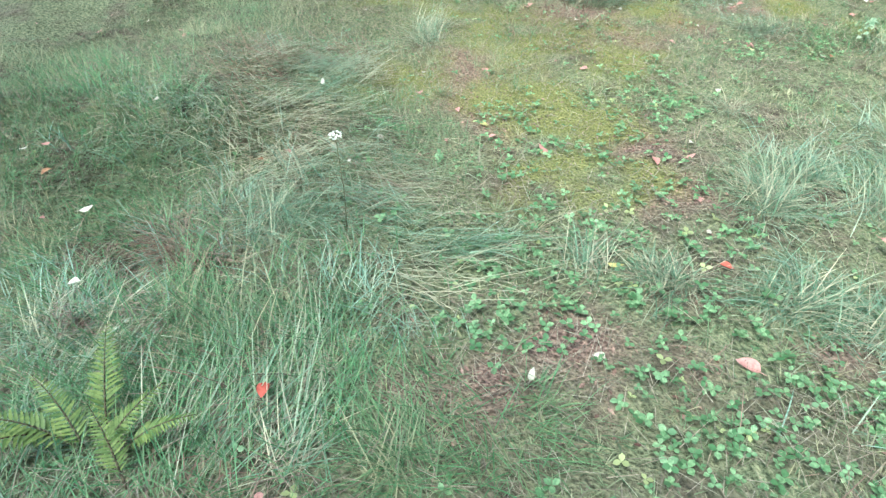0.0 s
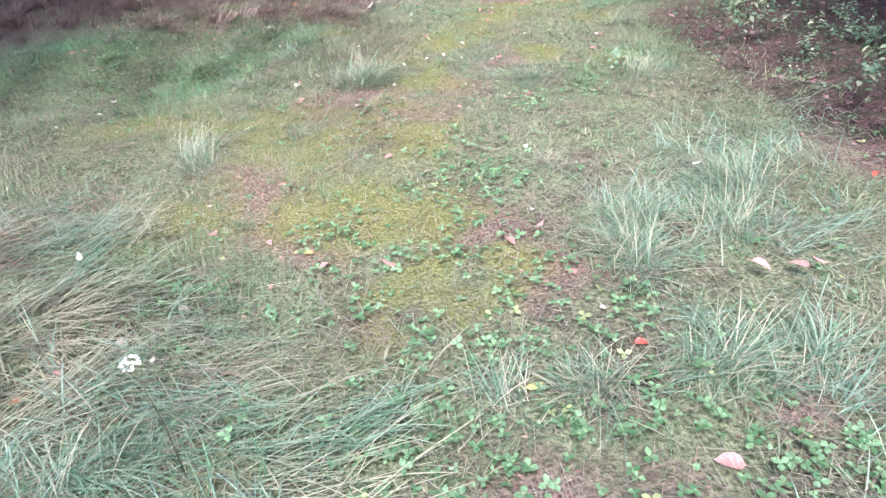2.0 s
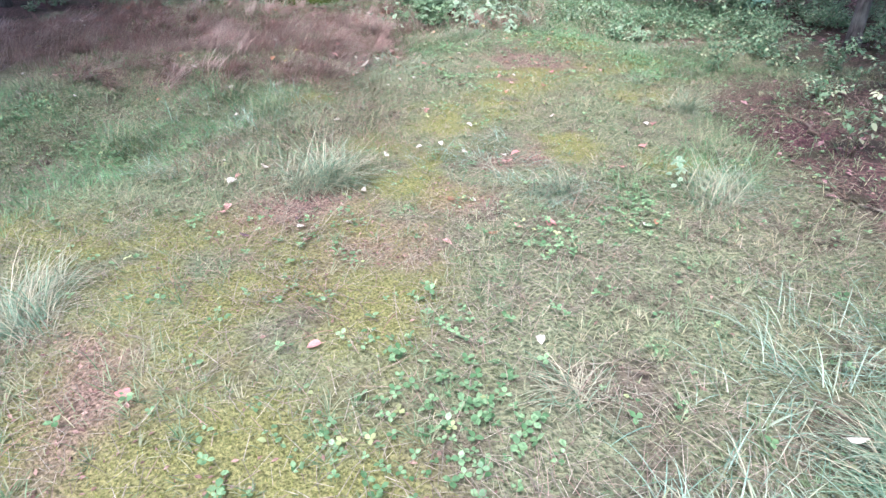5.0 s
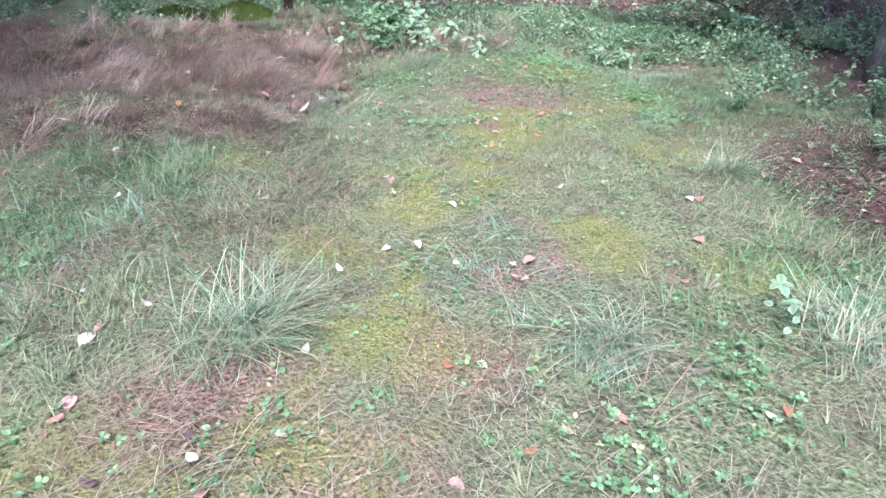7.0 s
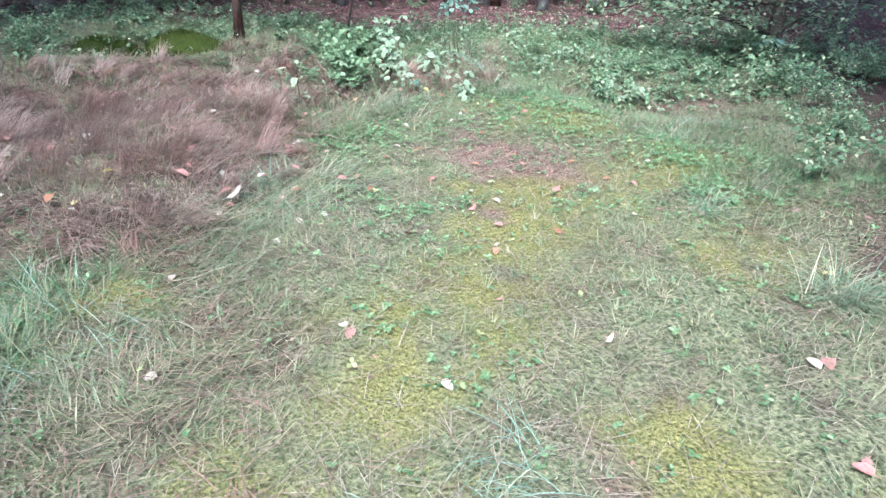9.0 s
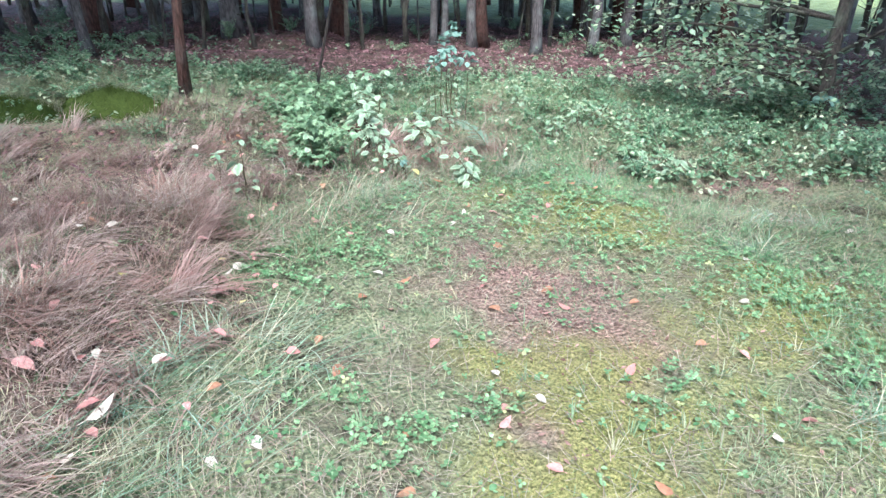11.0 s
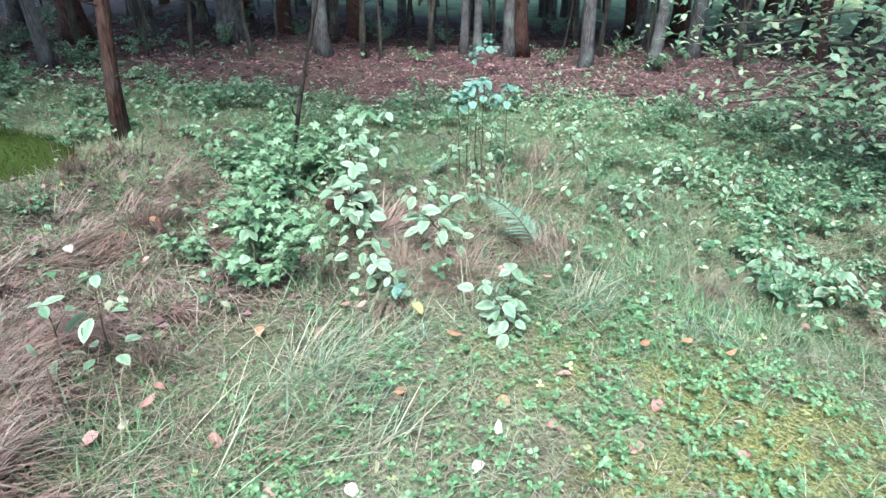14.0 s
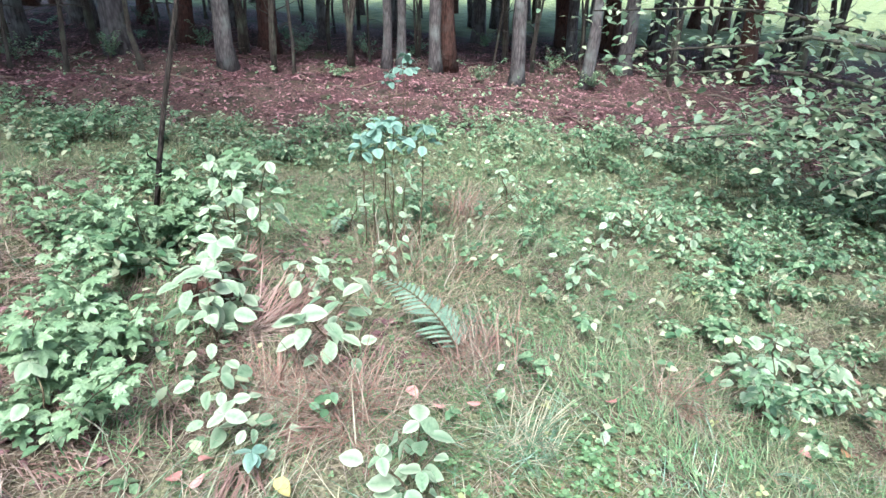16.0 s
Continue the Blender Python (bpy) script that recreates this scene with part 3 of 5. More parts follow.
def straw():
    """Loose pale stems lying flat everywhere on the track."""
    x, y = spots_in(120000, -0.5, 14.5, -3.0, 4.0)
    x, y = keep(x, y, (0.3 + 0.7 * smooth(0.3, 0.65, vnoise(x, y, 0.35, 41)) * (1 - 0.9 * blobs(x, y, MOSS))) * (1 - 0.8 * far_wood(x, y)))
    n = len(x)
    v, t, b = blades(x, y, height(x, y) + rng.uniform(0.004, 0.03, n), rng.uniform(0.05, 0.2, n), rng.uniform(0.002, 0.0042, n), rng.uniform(0, 6.3, n), rng.uniform(1.25, 1.6, n), rng.uniform(-0.2, 0.3, n))
    return mesh_of("straw", v, t, DEAD_GRASS, dry=np.clip(rng.normal(0, 0.3, n), 0, 1)[b])


cover("fallen_straw", straw(), "loose pale straw stems lying on the turf", "straw")


def moss_cushion():
    x, y = spots_in(230000, 0, 14.5, -3, 3.2)
    x, y = keep(x, y, 0.9 * blobs(x, y, MOSS) * smooth(0.08, 0.42, vnoise(x, y, 0.22, 24)))
    n = len(x)
    v, t, b = blades(x, y, height(x, y) - 0.003, rng.uniform(0.012, 0.035, n), rng.uniform(0.003, 0.007, n), rng.uniform(0, 6.3, n), rng.uniform(0, 1.1, n), rng.uniform(0, 0.8, n), 1)
    return mesh_of("moss_cushion", v, t, MOSS_TIP)


cover("moss_carpet", moss_cushion(), "yellow-green moss cushions on the track", "moss")


def herbs():
    tv, tt = trifoliate()
    x, y = spots_in(110000, -0.3, 16, -3.5, 4)
    x, y = keep(x, y, (1 - 0.85 * smooth(5, 6, s_of(x, y)) * blobs(x, y, LITTER)) * np.where(s_of(x, y) < 5, 0.42, 1) * np.minimum(1, 1.1 * blobs(x, y, HERBS + HERBS_END) * (0.35 + 0.65 * smooth(.35, .6, vnoise(x, y, 0.14, 25))) + 0.01 + 0.06 * smooth(.55, .8, vnoise(x, y, 0.4, 20)) + 0.12 * smooth(12, 13, s_of(x, y))))
    n = len(x)
    big = np.where(s_of(x, y) < 5, 0.027, 0.02)
    size = big * rng.uniform(0.6, 1.3, n)
    z = height(x, y) + rng.uniform(0.015, 0.05, n)
    v, t = scatter(tv, tt, np.stack([x, y, z], 1), rng.uniform(0, 6.3, n), rng.normal(0, 0.25, n), rng.normal(0, 0.25, n), size)
    sv, st, sb = blades(x, y, height(x, y) - 0.003, z - height(x, y) + 0.003, np.full(n, 0.0018), rng.uniform(0, 6.3, n), np.zeros(n), np.zeros(n), 1)
    dry = np.repeat((rng.random(n) < 0.03) * 0.8, len(tv))
    vv, tt2 = joined([(v, t), (sv, st)])
    return mesh_of("herb_carpet", vv, tt2, HERB, dry=np.concatenate([dry, np.zeros(len(sv))]))


cover("herb_carpet", herbs(), "bright green three-leaved wild strawberry and clover", "herbs")


def small_rosettes():
    """Low round-leaved weeds between the grass."""
    lv, lt, lr = ovate(0.7, 0.15, 0.2, 3)
    x, y = spots_in(2600, 0, 15, -3.2, 4)
    x, y = keep(x, y, 0.25 + 0.75 * smooth(0.45, 0.7, vnoise(x, y, 0.5, 21)))
    x, y = np.repeat(x, 6), np.repeat(y, 6)
    n = len(x)
    x, y = x + rng.normal(0, 0.02, n), y + rng.normal(0, 0.02, n)
    v, t = scatter(lv, lt, np.stack([x, y, height(x, y) + rng.uniform(0.005, 0.03, n)], 1), rng.uniform(0, 6.3, n), rng.uniform(0.0, 0.6, n), rng.normal(0, 0.2, n), rng.uniform(0.015, 0.034, n))
    return mesh_of("small_weeds", v, t, HERB, dry=np.repeat((rng.random(n) < 0.05) * 0.7, len(lv)))


cover("small_weeds", small_rosettes(), "small green weeds scattered in the turf", "weeds")


def open_ground(x, y):
    """Less undergrowth on the brown bank and in the grassy middle of the clearing."""
    u = u_of(x, y)
    return (1 - 0.93 * blobs(x, y, BROWN)) * (1 - 0.6 * smooth(1.3, 2.2, u) * smooth(15.5, 14.5, s_of(x, y))) * (1 - 0.6 * smooth(-1.9, -1.2, u) * smooth(1.6, 0.9, u) * smooth(15.2, 14.2, s_of(x, y)))


def sprigs():
    """Seedling leaves on short stalks that fill the wood's edge."""
    lv, lt, lr = ovate(0.66, 0.2, 0.22, 3)
    x, y = spots_in(7000, 11.0, 16.3, -5, 5.5)
    x, y = keep(x, y, smooth(11.3, 12.3, s_of(x, y) + 0.4 * np.abs(u_of(x, y) + 0.3)) * (0.3 + 0.7 * smooth(0.3, 0.6, vnoise(x, y, 0.5, 26))) * open_ground(x, y))
    x2, y2 = spots_in(700, 15.5, 21, -7, 8)
    x2, y2 = keep(x2, y2, smooth(0.4, 0.7, vnoise(x2, y2, 1.2, 45)))
    x, y = np.repeat(np.concatenate([x, x2]), 4), np.repeat(np.concatenate([y, y2]), 4)
    n = len(x)
    up = np.repeat(rng.uniform(0.03, 0.2, n // 4), 4) * rng.uniform(0.6, 1.0, n)
    yaw = rng.uniform(0, 6.3, n)
    v, t = scatter(lv, lt, np.stack([x, y, height(x, y) + up], 1), yaw, rng.normal(-0.1, 0.3, n), rng.normal(0, 0.3, n), rng.uniform(0.03, 0.064, n))
    sv, st, sb = blades(x, y, height(x, y) - 0.004, up + 0.004, np.full(n, 0.0016), yaw, np.zeros(n), np.zeros(n), 1)
    vv, tt = joined([(v, t), (sv, st)])
    return mesh_of("seedlings", vv, tt, SHRUB_LEAF, dry=np.concatenate([np.repeat((rng.random(n) < .28) * rng.uniform(.4, 1, n), len(lv)), np.zeros(len(sv))]))


cover("seedling_carpet", sprigs(), "low green seedlings covering the wood's edge", "seedlings")


def crumbs(wood_floor, bit):
    """Needles, bark and broken leaves on bare patches, or on the wood's floor."""
    lv, lt, lr = ovate(0.5, 0.3, 0.1, 2)
    if wood_floor:
        x, y = spots_in(75000, 14.5, 25, -9, 12)
        x, y = keep(x, y, far_wood(x, y) * 0.9)
        x2, y2 = spots_in(9000, 3, 11, -5, -1.6)
        x2, y2 = keep(x2, y2, far_wood(x2, y2) * 0.15)
        x3, y3 = spots_in(30000, 10.5, 14.5, -0.6, 4.5)
        x3, y3 = keep(x3, y3, 0.22 * blobs(x3, y3, BROWN))
        x, y = np.concatenate([x, x2, x3]), np.concatenate([y, y2, y3])
    else:
        x, y = spots_in(80000, -0.5, 15.5, -4, 5)
        x, y = keep(x, y, 0.9 * blobs(x, y, LITTER) + 0.03)
    n = len(x)
    size = rng.uniform(0.03, 0.085, n) if wood_floor else rng.uniform(0.008, 0.035, n)
    v, t = scatter(lv, lt, np.stack([x, y, height(x, y) + rng.uniform(0.002, 0.012, n)], 1), rng.uniform(0, 6.3, n), rng.normal(0, 0.3, n), rng.normal(0, 0.3, n), size)
    return mesh_of("leaf_litter", v, t, bit)


cover("leaf_litter", crumbs(False, LITTER_BIT), "pinkish brown crumbled leaf litter on bare patches", "leaf litter")
cover("wood_litter", crumbs(True, WOOD_BIT), "dark red-brown leaf and needle litter under the trees", "leaf litter")


def dead_mane():
    """Long pale dead blades combed down the bank."""
    spots = [(4.9, 7.5, .35), (4.6, 7.3, .3), (4.95, 7.25, .25), (4.3, 7.5, .35), (4.9, 7.9, .4), (5.3, 8.4, .45), (5.9, 8.6, .35), (6.2, 8.9, .3), (4.3, 8.3, .6), (3.7, 8.9, .7), (5.0, 9.2, .6), (2.9, 9.6, .8), (4.2, 9.6, .6)]
    x, y = spots_in(70000, 7, 13, 1.0, 5.5)
    x, y = keep(x, y, blobs(x, y, spots) * (0.06 + 0.94 * smooth(0.38, 0.6, vnoise(x, y, 0.2, 34))))
    n = len(x)
    v, t, b = blades(x, y, height(x, y) - 0.004, rng.uniform(0.15, 0.36, n), rng.uniform(0.0026, 0.0056, n), -0.9 + 2.2 * (vnoise(x, y, 0.35, 35) - 0.5) + rng.normal(0, 0.3, n), rng.uniform(0.2, 1.0, n), rng.uniform(0.6, 1.3, n), 4)
    return mesh_of("dead_mane", v, t, MANE_GRASS, dry=np.clip(rng.normal(0.1, 0.25, n) + 1.6 * (vnoise(x, y, 0.3, 36) - 0.4), 0, 1)[b])


cover("combed_dead_grass", dead_mane(), "long pinkish brown dead grass combed down the bank", "dead grass")


# ---- tussocks ----
def tussock(x, y, r, n, mat, label, dry, name="grass_tussock", wide=0.7, low=0.75):
    """Blades that arch out from one crown, combed to one side; the live and the dead tuft are parts."""
    z = float(height(x, y))
    base = tagged(new(name), label, "grass tussock", "grass tussocks")
    base.matrix_basis = pose(x, y, z)
    comb = rng.uniform(0, 6.3)
    for part_name, m, d0 in (("live_tuft", int(n * (1 - 0.7 * dry)), 0.05), ("dead_tuft", int(n * (0.3 + 0.7 * dry)), 0.9)):
        a = rng.uniform(0, 6.3, m)
        a = a + 1.0 * np.sin(comb - a)
        d = wide * r * rng.random(m)
        b0 = rng.uniform(0, 6.3, m)
        bx, by = x + d * np.cos(b0), y + d * np.sin(b0)
        v, t, b = blades(bx, by, height(bx, by) - 0.006, r * rng.uniform(0.45, 1.4, m), rng.uniform(0.0026, 0.0054, m), a + rng.normal(0, 0.55, m), np.where(rng.random(m) < 0.12, rng.uniform(0.2, 0.6, m), rng.uniform(low, low + 0.7, m)), rng.uniform(0.4, 1.1, m), 4)
        child(part_name, mesh_of(part_name, v - np.array([x, y, z]), t, mat, dry=np.clip(rng.normal(d0, 0.25, m), 0, 1)[b]), base)
    return base


for x, y, r, n, kind in [(3.18, 5.0, .36, 400, "u"), (6.28, 4.28, .28, 260, "u"), (1.4, 4.57, .24, 130, "u"), (4.97, 3.25, .28, 320, "b"), (4.17, 3.9, .22, 380, "b"), (1.47, 4.8, .24, 320, "s"),
                         (3.02, 5.1, .26, 240, "s"), (3.56, 6.65, .2, 180, "g"), (3.39, 6.98, .2, 180, "g"), (3.93, 7.13, .18, 160, "g"), (6.27, 8.38, .26, 260, "g"), (1.24, 1.66, .2, 110, "u"), (1.51, 1.43, .24, 170, "u"), (1.95, 1.14, .26, 240, "b"), (2.15, .92, .24, 220, "b"), (3.22, 1.71, .28, 260, "b"), (2.39, 1.86, .26, 240, "b"), (9.0, 8.85, .34, 170, "g"), (-0.45, 1.95, .3, 240, "g"), (-0.25, 1.62, .28, 240, "g"), (0.2, 1.0, .22, 200, "g"), (-0.95, 1.95, .28, 220, "b"), (-0.5, 2.45, .22, 180, "d"), (4.75, 3.2, .24, 300, "s"), (2.87, 2.72, .16, 150, "s"), (2.4, 6.6, .25, 260, "g"), (1.5, 1.5, .16, 140, "b"), (1.85, 1.22, .17, 170, "b"),
                         (2.66, 1.98, .24, 300, "b"), (2.3, 1.75, .22, 260, "b"), (2.85, 1.55, .25, 300, "b"), (3.4, 1.75, .25, 300, "b"), (-.05, 2.4, .25, 240, "b"), (3.55, 7.2, .22, 220, "g"),
                         (3.6, 6.7, .24, 220, "g"), (4.8, 6.9, .14, 120, "g"), (6.8, 5.1, .2, 200, "b"), (8.05, 5.8, .22, 200, "b"),
                         (7.1, 8.2, .25, 260, "s"), (8.04, 8.32, .30, 420, "d"), (8.57, 8.12, .27, 380, "d"), (7.92, 8.6, .25, 300, "d"), (5.0, 8.0, .32, 420, "d"), (6.1, 8.85, .3, 400, "d"), (5.95, 8.6, .3, 360, "d"),
                         (9.1, 9.0, .3, 260, "d"), (9.85, 9.1, .3, 240, "d"), (9.0, 7.4, .24, 240, "d"), (8.3, 7.7, .2, 200, "b"), (-.15, 1.15, .22, 90, "s")]:
    mat, lab, dry = {"u": (TUFT_GRASS, "tall grass tussock with arching green and straw blades", 0.3), "b": (TUFT_GRASS, "bluish green grass tussock arching over the turf", 0.2), "g": (GRASS, "fresh green grass tussock beside the track", 0.1),
                     "s": (TUFT_GRASS, "straw-coloured half-dead grass tussock on the track", 0.75), "d": (DEAD_GRASS, "reddish brown dead grass tussock on the bank", 0.4)}[kind]
    if kind == "u":
        tussock(x, y, r, n, mat, lab, dry, wide=0.55, low=0.55)
    else:
        tussock(x, y, r, n, mat, lab, dry)


# ---- fallen leaves ----
def fallen_leaf_material(name, a, b):
    return plant_material(name, a, b, rough=0.6, spec=0.3, glow=0.15)


FALLEN = {"w": (fallen_leaf_material("white_leaf_underside", (0.42, 0.37, 0.31), (0.62, 0.55, 0.49)), "pale whitish fallen leaf lying underside up on the grass"),
          "p": (fallen_leaf_material("pinkish_dead_leaf", (0.40, 0.18, 0.165), (0.57, 0.33, 0.30)), "pinkish tan fallen leaf lying on the grass"),
          "o": (fallen_leaf_material("orange_dead_leaf", (0.26, 0.12, 0.07), (0.44, 0.24, 0.15)), "orange-brown fallen leaf lying on the grass"),
          "y": (fallen_leaf_material("yellow_dead_leaf", (0.42, 0.35, 0.13), (0.5, 0.44, 0.2)), "yellow fallen leaf lying on the grass"),
          "r": (fallen_leaf_material("red_dead_leaf", (0.38, 0.07, 0.05), (0.5, 0.14, 0.1)), "bright red fallen leaf lying on the grass"),
          "v": (fallen_leaf_material("dark_purple_leaf", (0.10, 0.06, 0.07), (0.16, 0.10, 0.11)), "dark purple shrivelled leaf lying on the grass")}
LEAF_MESH = {}
for key, (mat, _) in FALLEN.items():
    LEAF_MESH[key] = []
    for w, f, d in ((0.62, 0.5, 0.15), (0.5, -0.35, -0.2), (0.75, 0.25, 0.35)):
        v, t, rim = ovate(w, f, d, 5)
        v = v - np.array([0, 0.5, 0])
        sv, st = tube([(0, -0.75, 0.03), (0, -0.62, 0.0), (0, -0.48, 0.0)], (0.012, 0.014, 0.012), 4)
        v, t = joined([(v, t), (sv, st)])
        LEAF_MESH[key].append(mesh_of("fallen_leaf", v, t, mat))


def fallen(x, y, key, size, turn=None):
    ob = new("fallen_leaf", LEAF_MESH[key][int(rng.integers(3))])
    z = float(height(x, y)) + 0.018 + 0.06 * float(blobs(x, y, DEAD)) + 0.06 * float(blobs(x, y, BLUE)) + 0.1 * float(blobs(x, y, GREEN)) * (s_of(x, y) < 3)
    ob.matrix_basis = pose(x, y, z, *(rng.normal(0, 8, 2)), rng.uniform(0, 360) if turn is None else turn) @ Matrix.Diagonal((size, size, size, 1))
    tagged(ob, FALLEN[key][1], "fallen leaf", "fallen leaves")


LEAVES_START = [(1.02, 1.18, "w"), (1.51, 0.96, "P"), (1.26, 1.68, "w"), (1.35, 1.61, "y"), (1.80, 1.44, "r"), (0.36, 3.08, "w"), (2.7, 1.12, "p"), (2.54, 1.30, "P"), (2.02, 1.93, "p"), (2.63, 1.18, "P"), (1.49, 2.62, "p"), (1.27, 2.86, "p"), (2.01, 2.29, "p"), (2.23, 2.28, "p"), (1.06, 3.67, "p"), (2.34, 2.42, "w"), (3.74, 1.19, "r"), (3.27, 1.96, "w"), (1.61, 3.83, "p"), (2.27, 3.57, "p"), (0.36, 5.93, "w"), (4.13, 2.50, "w"), (2.68, 4.36, "p"), (3.23, 3.86, "p"), (2.46, 4.66, "v"), (3.49, 3.79, "o")]
LEAVES_TRACK = [(2.75, 4.60, "v"), (2.97, 4.41, "w"), (3.65, 3.75, "p"), (2.47, 5.00, "p"), (4.19, 3.28, "w"), (3.82, 3.67, "p"), (2.53, 5.05, "p"), (5.58, 2.20, "w"), (3.61, 4.26, "o"), (3.70, 4.17, "w"), (3.27, 4.71, "w"), (1.48, 6.54, "w"), (2.69, 5.35, "W"), (2.75, 5.39, "p"), (2.95, 5.42, "w"), (2.80, 5.73, "w"), (4.24, 4.39, "p"), (4.80, 3.88, "p"), (4.10, 4.68, "w"), (1.56, 7.23, "w"), (4.33, 4.53, "w"), (4.41, 4.49, "p"), (2.18, 6.76, "w"), (4.13, 4.98, "w"), (1.52, 7.60, "p"), (4.03, 5.11, "w")]
LEAVES_MIDDLE = [(5.26, 4.00, "p"), (2.48, 7.28, "w"), (4.65, 5.23, "w"), (3.27, 6.63, "w"), (3.93, 6.12, "w"), (5.29, 4.91, "w"), (4.62, 5.80, "w"), (4.06, 6.61, "w"), (4.30, 6.69, "w"), (3.35, 7.67, "w"), (4.87, 6.67, "w"), (5.96, 5.58, "o"), (5.43, 6.20, "o"), (3.95, 7.75, "w"), (5.82, 5.89, "p"), (4.71, 7.06, "o"), (6.42, 5.36, "w"), (4.51, 7.27, "p"), (4.78, 7.09, "w"), (5.10, 6.78, "w"), (6.61, 5.30, "p"), (5.62, 6.37, "o"), (5.25, 6.75, "w"), (5.88, 6.13, "p"), (4.88, 7.14, "p"), (4.94, 7.18, "X")]
LEAVES_BANK = [(4.91, 7.23, "P"), (5.96, 6.18, "p"), (6.09, 6.11, "w"), (5.28, 7.05, "o"), (6.47, 5.92, "p"), (4.84, 7.59, "P"), (6.12, 6.35, "w"), (5.21, 7.31, "W"), (5.70, 6.84, "o"), (5.06, 7.53, "w"), (6.83, 5.76, "o"), (5.63, 7.04, "p"), (6.12, 6.68, "p"), (5.48, 7.34, "p"), (5.18, 7.66, "p"), (5.80, 7.09, "o"), (5.05, 7.87, "p"), (6.65, 6.42, "p"), (7.36, 5.73, "w"), (6.76, 6.39, "p"), (6.53, 6.65, "o"), (7.03, 6.15, "o"), (5.61, 7.62, "p"), (3.54, 9.71, "p"), (5.10, 8.19, "p"), (5.74, 7.60, "y")]
LEAVES_CARPET = [(5.68, 7.70, "P"), (6.18, 7.21, "o"), (5.78, 7.68, "p"), (6.67, 6.82, "p"), (5.74, 7.82, "p"), (5.95, 7.62, "p"), (6.44, 7.16, "o"), (5.66, 7.95, "p"), (5.79, 7.84, "p"), (7.80, 5.84, "w"), (5.93, 7.77, "p"), (6.39, 7.32, "w"), (5.99, 7.72, "w"), (5.84, 7.87, "w"), (6.17, 7.56, "w"), (5.94, 7.92, "W"), (5.42, 8.54, "w"), (6.04, 7.97, "p"), (5.55, 8.49, "w"), (6.07, 7.99, "p"), (5.89, 8.19, "p"), (6.04, 8.04, "p"), (7.08, 7.02, "o"), (7.79, 6.45, "w"), (6.80, 7.63, "w"), (6.63, 7.82, "p")]
LEAVES_END = [(6.09, 8.37, "p"), (7.13, 7.40, "w"), (7.79, 6.80, "p"), (6.72, 7.93, "p"), (7.58, 7.08, "p"), (6.61, 8.13, "P"), (7.31, 7.46, "w"), (7.46, 7.33, "p"), (7.94, 6.86, "w"), (6.42, 8.40, "w"), (7.82, 7.12, "p"), (7.44, 7.54, "o"), (6.53, 8.48, "P"), (7.22, 7.86, "o"), (7.72, 7.46, "p"), (8.34, 7.04, "o"), (8.09, 7.31, "o"), (7.58, 7.92, "o"), (7.06, 8.60, "o"), (7.25, 8.42, "p"), (7.46, 8.38, "p"), (7.44, 8.49, "p"), (7.54, 8.46, "p"), (8.32, 7.95, "p")]
SIZES = {"w": 0.066, "p": 0.075, "o": 0.075, "y": 0.08, "r": 0.07, "v": 0.08, "W": 0.1, "P": 0.1, "X": 0.15}
for x, y, key in LEAVES_START + LEAVES_TRACK + LEAVES_MIDDLE + LEAVES_BANK + LEAVES_CARPET + LEAVES_END + [(-.17, 1.33, "r"), (.35, 3.0, "p")]:
    fallen(x, y, {"X": "w"}.get(key, key.lower()), SIZES[key] * rng.uniform(0.72, 0.98))
fx, fy = spots_in(420, 0.5, 15.5, -3.0, 5.5)
fx, fy = keep(fx, fy, 0.28 + 0.5 * smooth(0.6, 2.2, u_of(fx, fy)))
hx, hy = spots_in(70, 8.2, 12.5, 1.2, 3.8)
for x, y in list(zip(fx, fy))[:150] + list(zip(hx, hy)):
    fallen(float(x), float(y), rng.choice(list("wwwppppooy")), rng.uniform(0.035, 0.07))


# ---- shrubs and saplings ----
def frond_points(height_m, spread, n, r):
    """Leaf places and headings along a few arching stems."""
    stems, leaves = [], []
    count = max(3, int(n / 50))
    for i in range(count):
        a = r.uniform(0, 6.3)
        h, out = height_m * r.uniform(0.55, 1.05), spread * r.uniform(0.3, 1.0)
        pts = [np.array([0.02 * math.cos(a), 0.02 * math.sin(a), -0.01])]
        for k in range(1, 6):
            f = k / 5
            pts.append(np.array([out * f ** 1.4 * math.cos(a) + r.normal(0, 0.012), out * f ** 1.4 * math.sin(a) + r.normal(0, 0.012), h * (f - 0.18 * f * f) / 0.82]))
        stems.append(tube(pts, np.linspace(0.0035, 0.0012, 6), 5))
        m = int(n / count)
        for k in range(m):
            f = r.uniform(0.25, 1.0) * 5
            j = min(int(f), 4)
            p = pts[j] + (pts[j + 1] - pts[j]) * (f - j)
            leaves.append((p, r.uniform(0, 6.3)))
    return stems, leaves


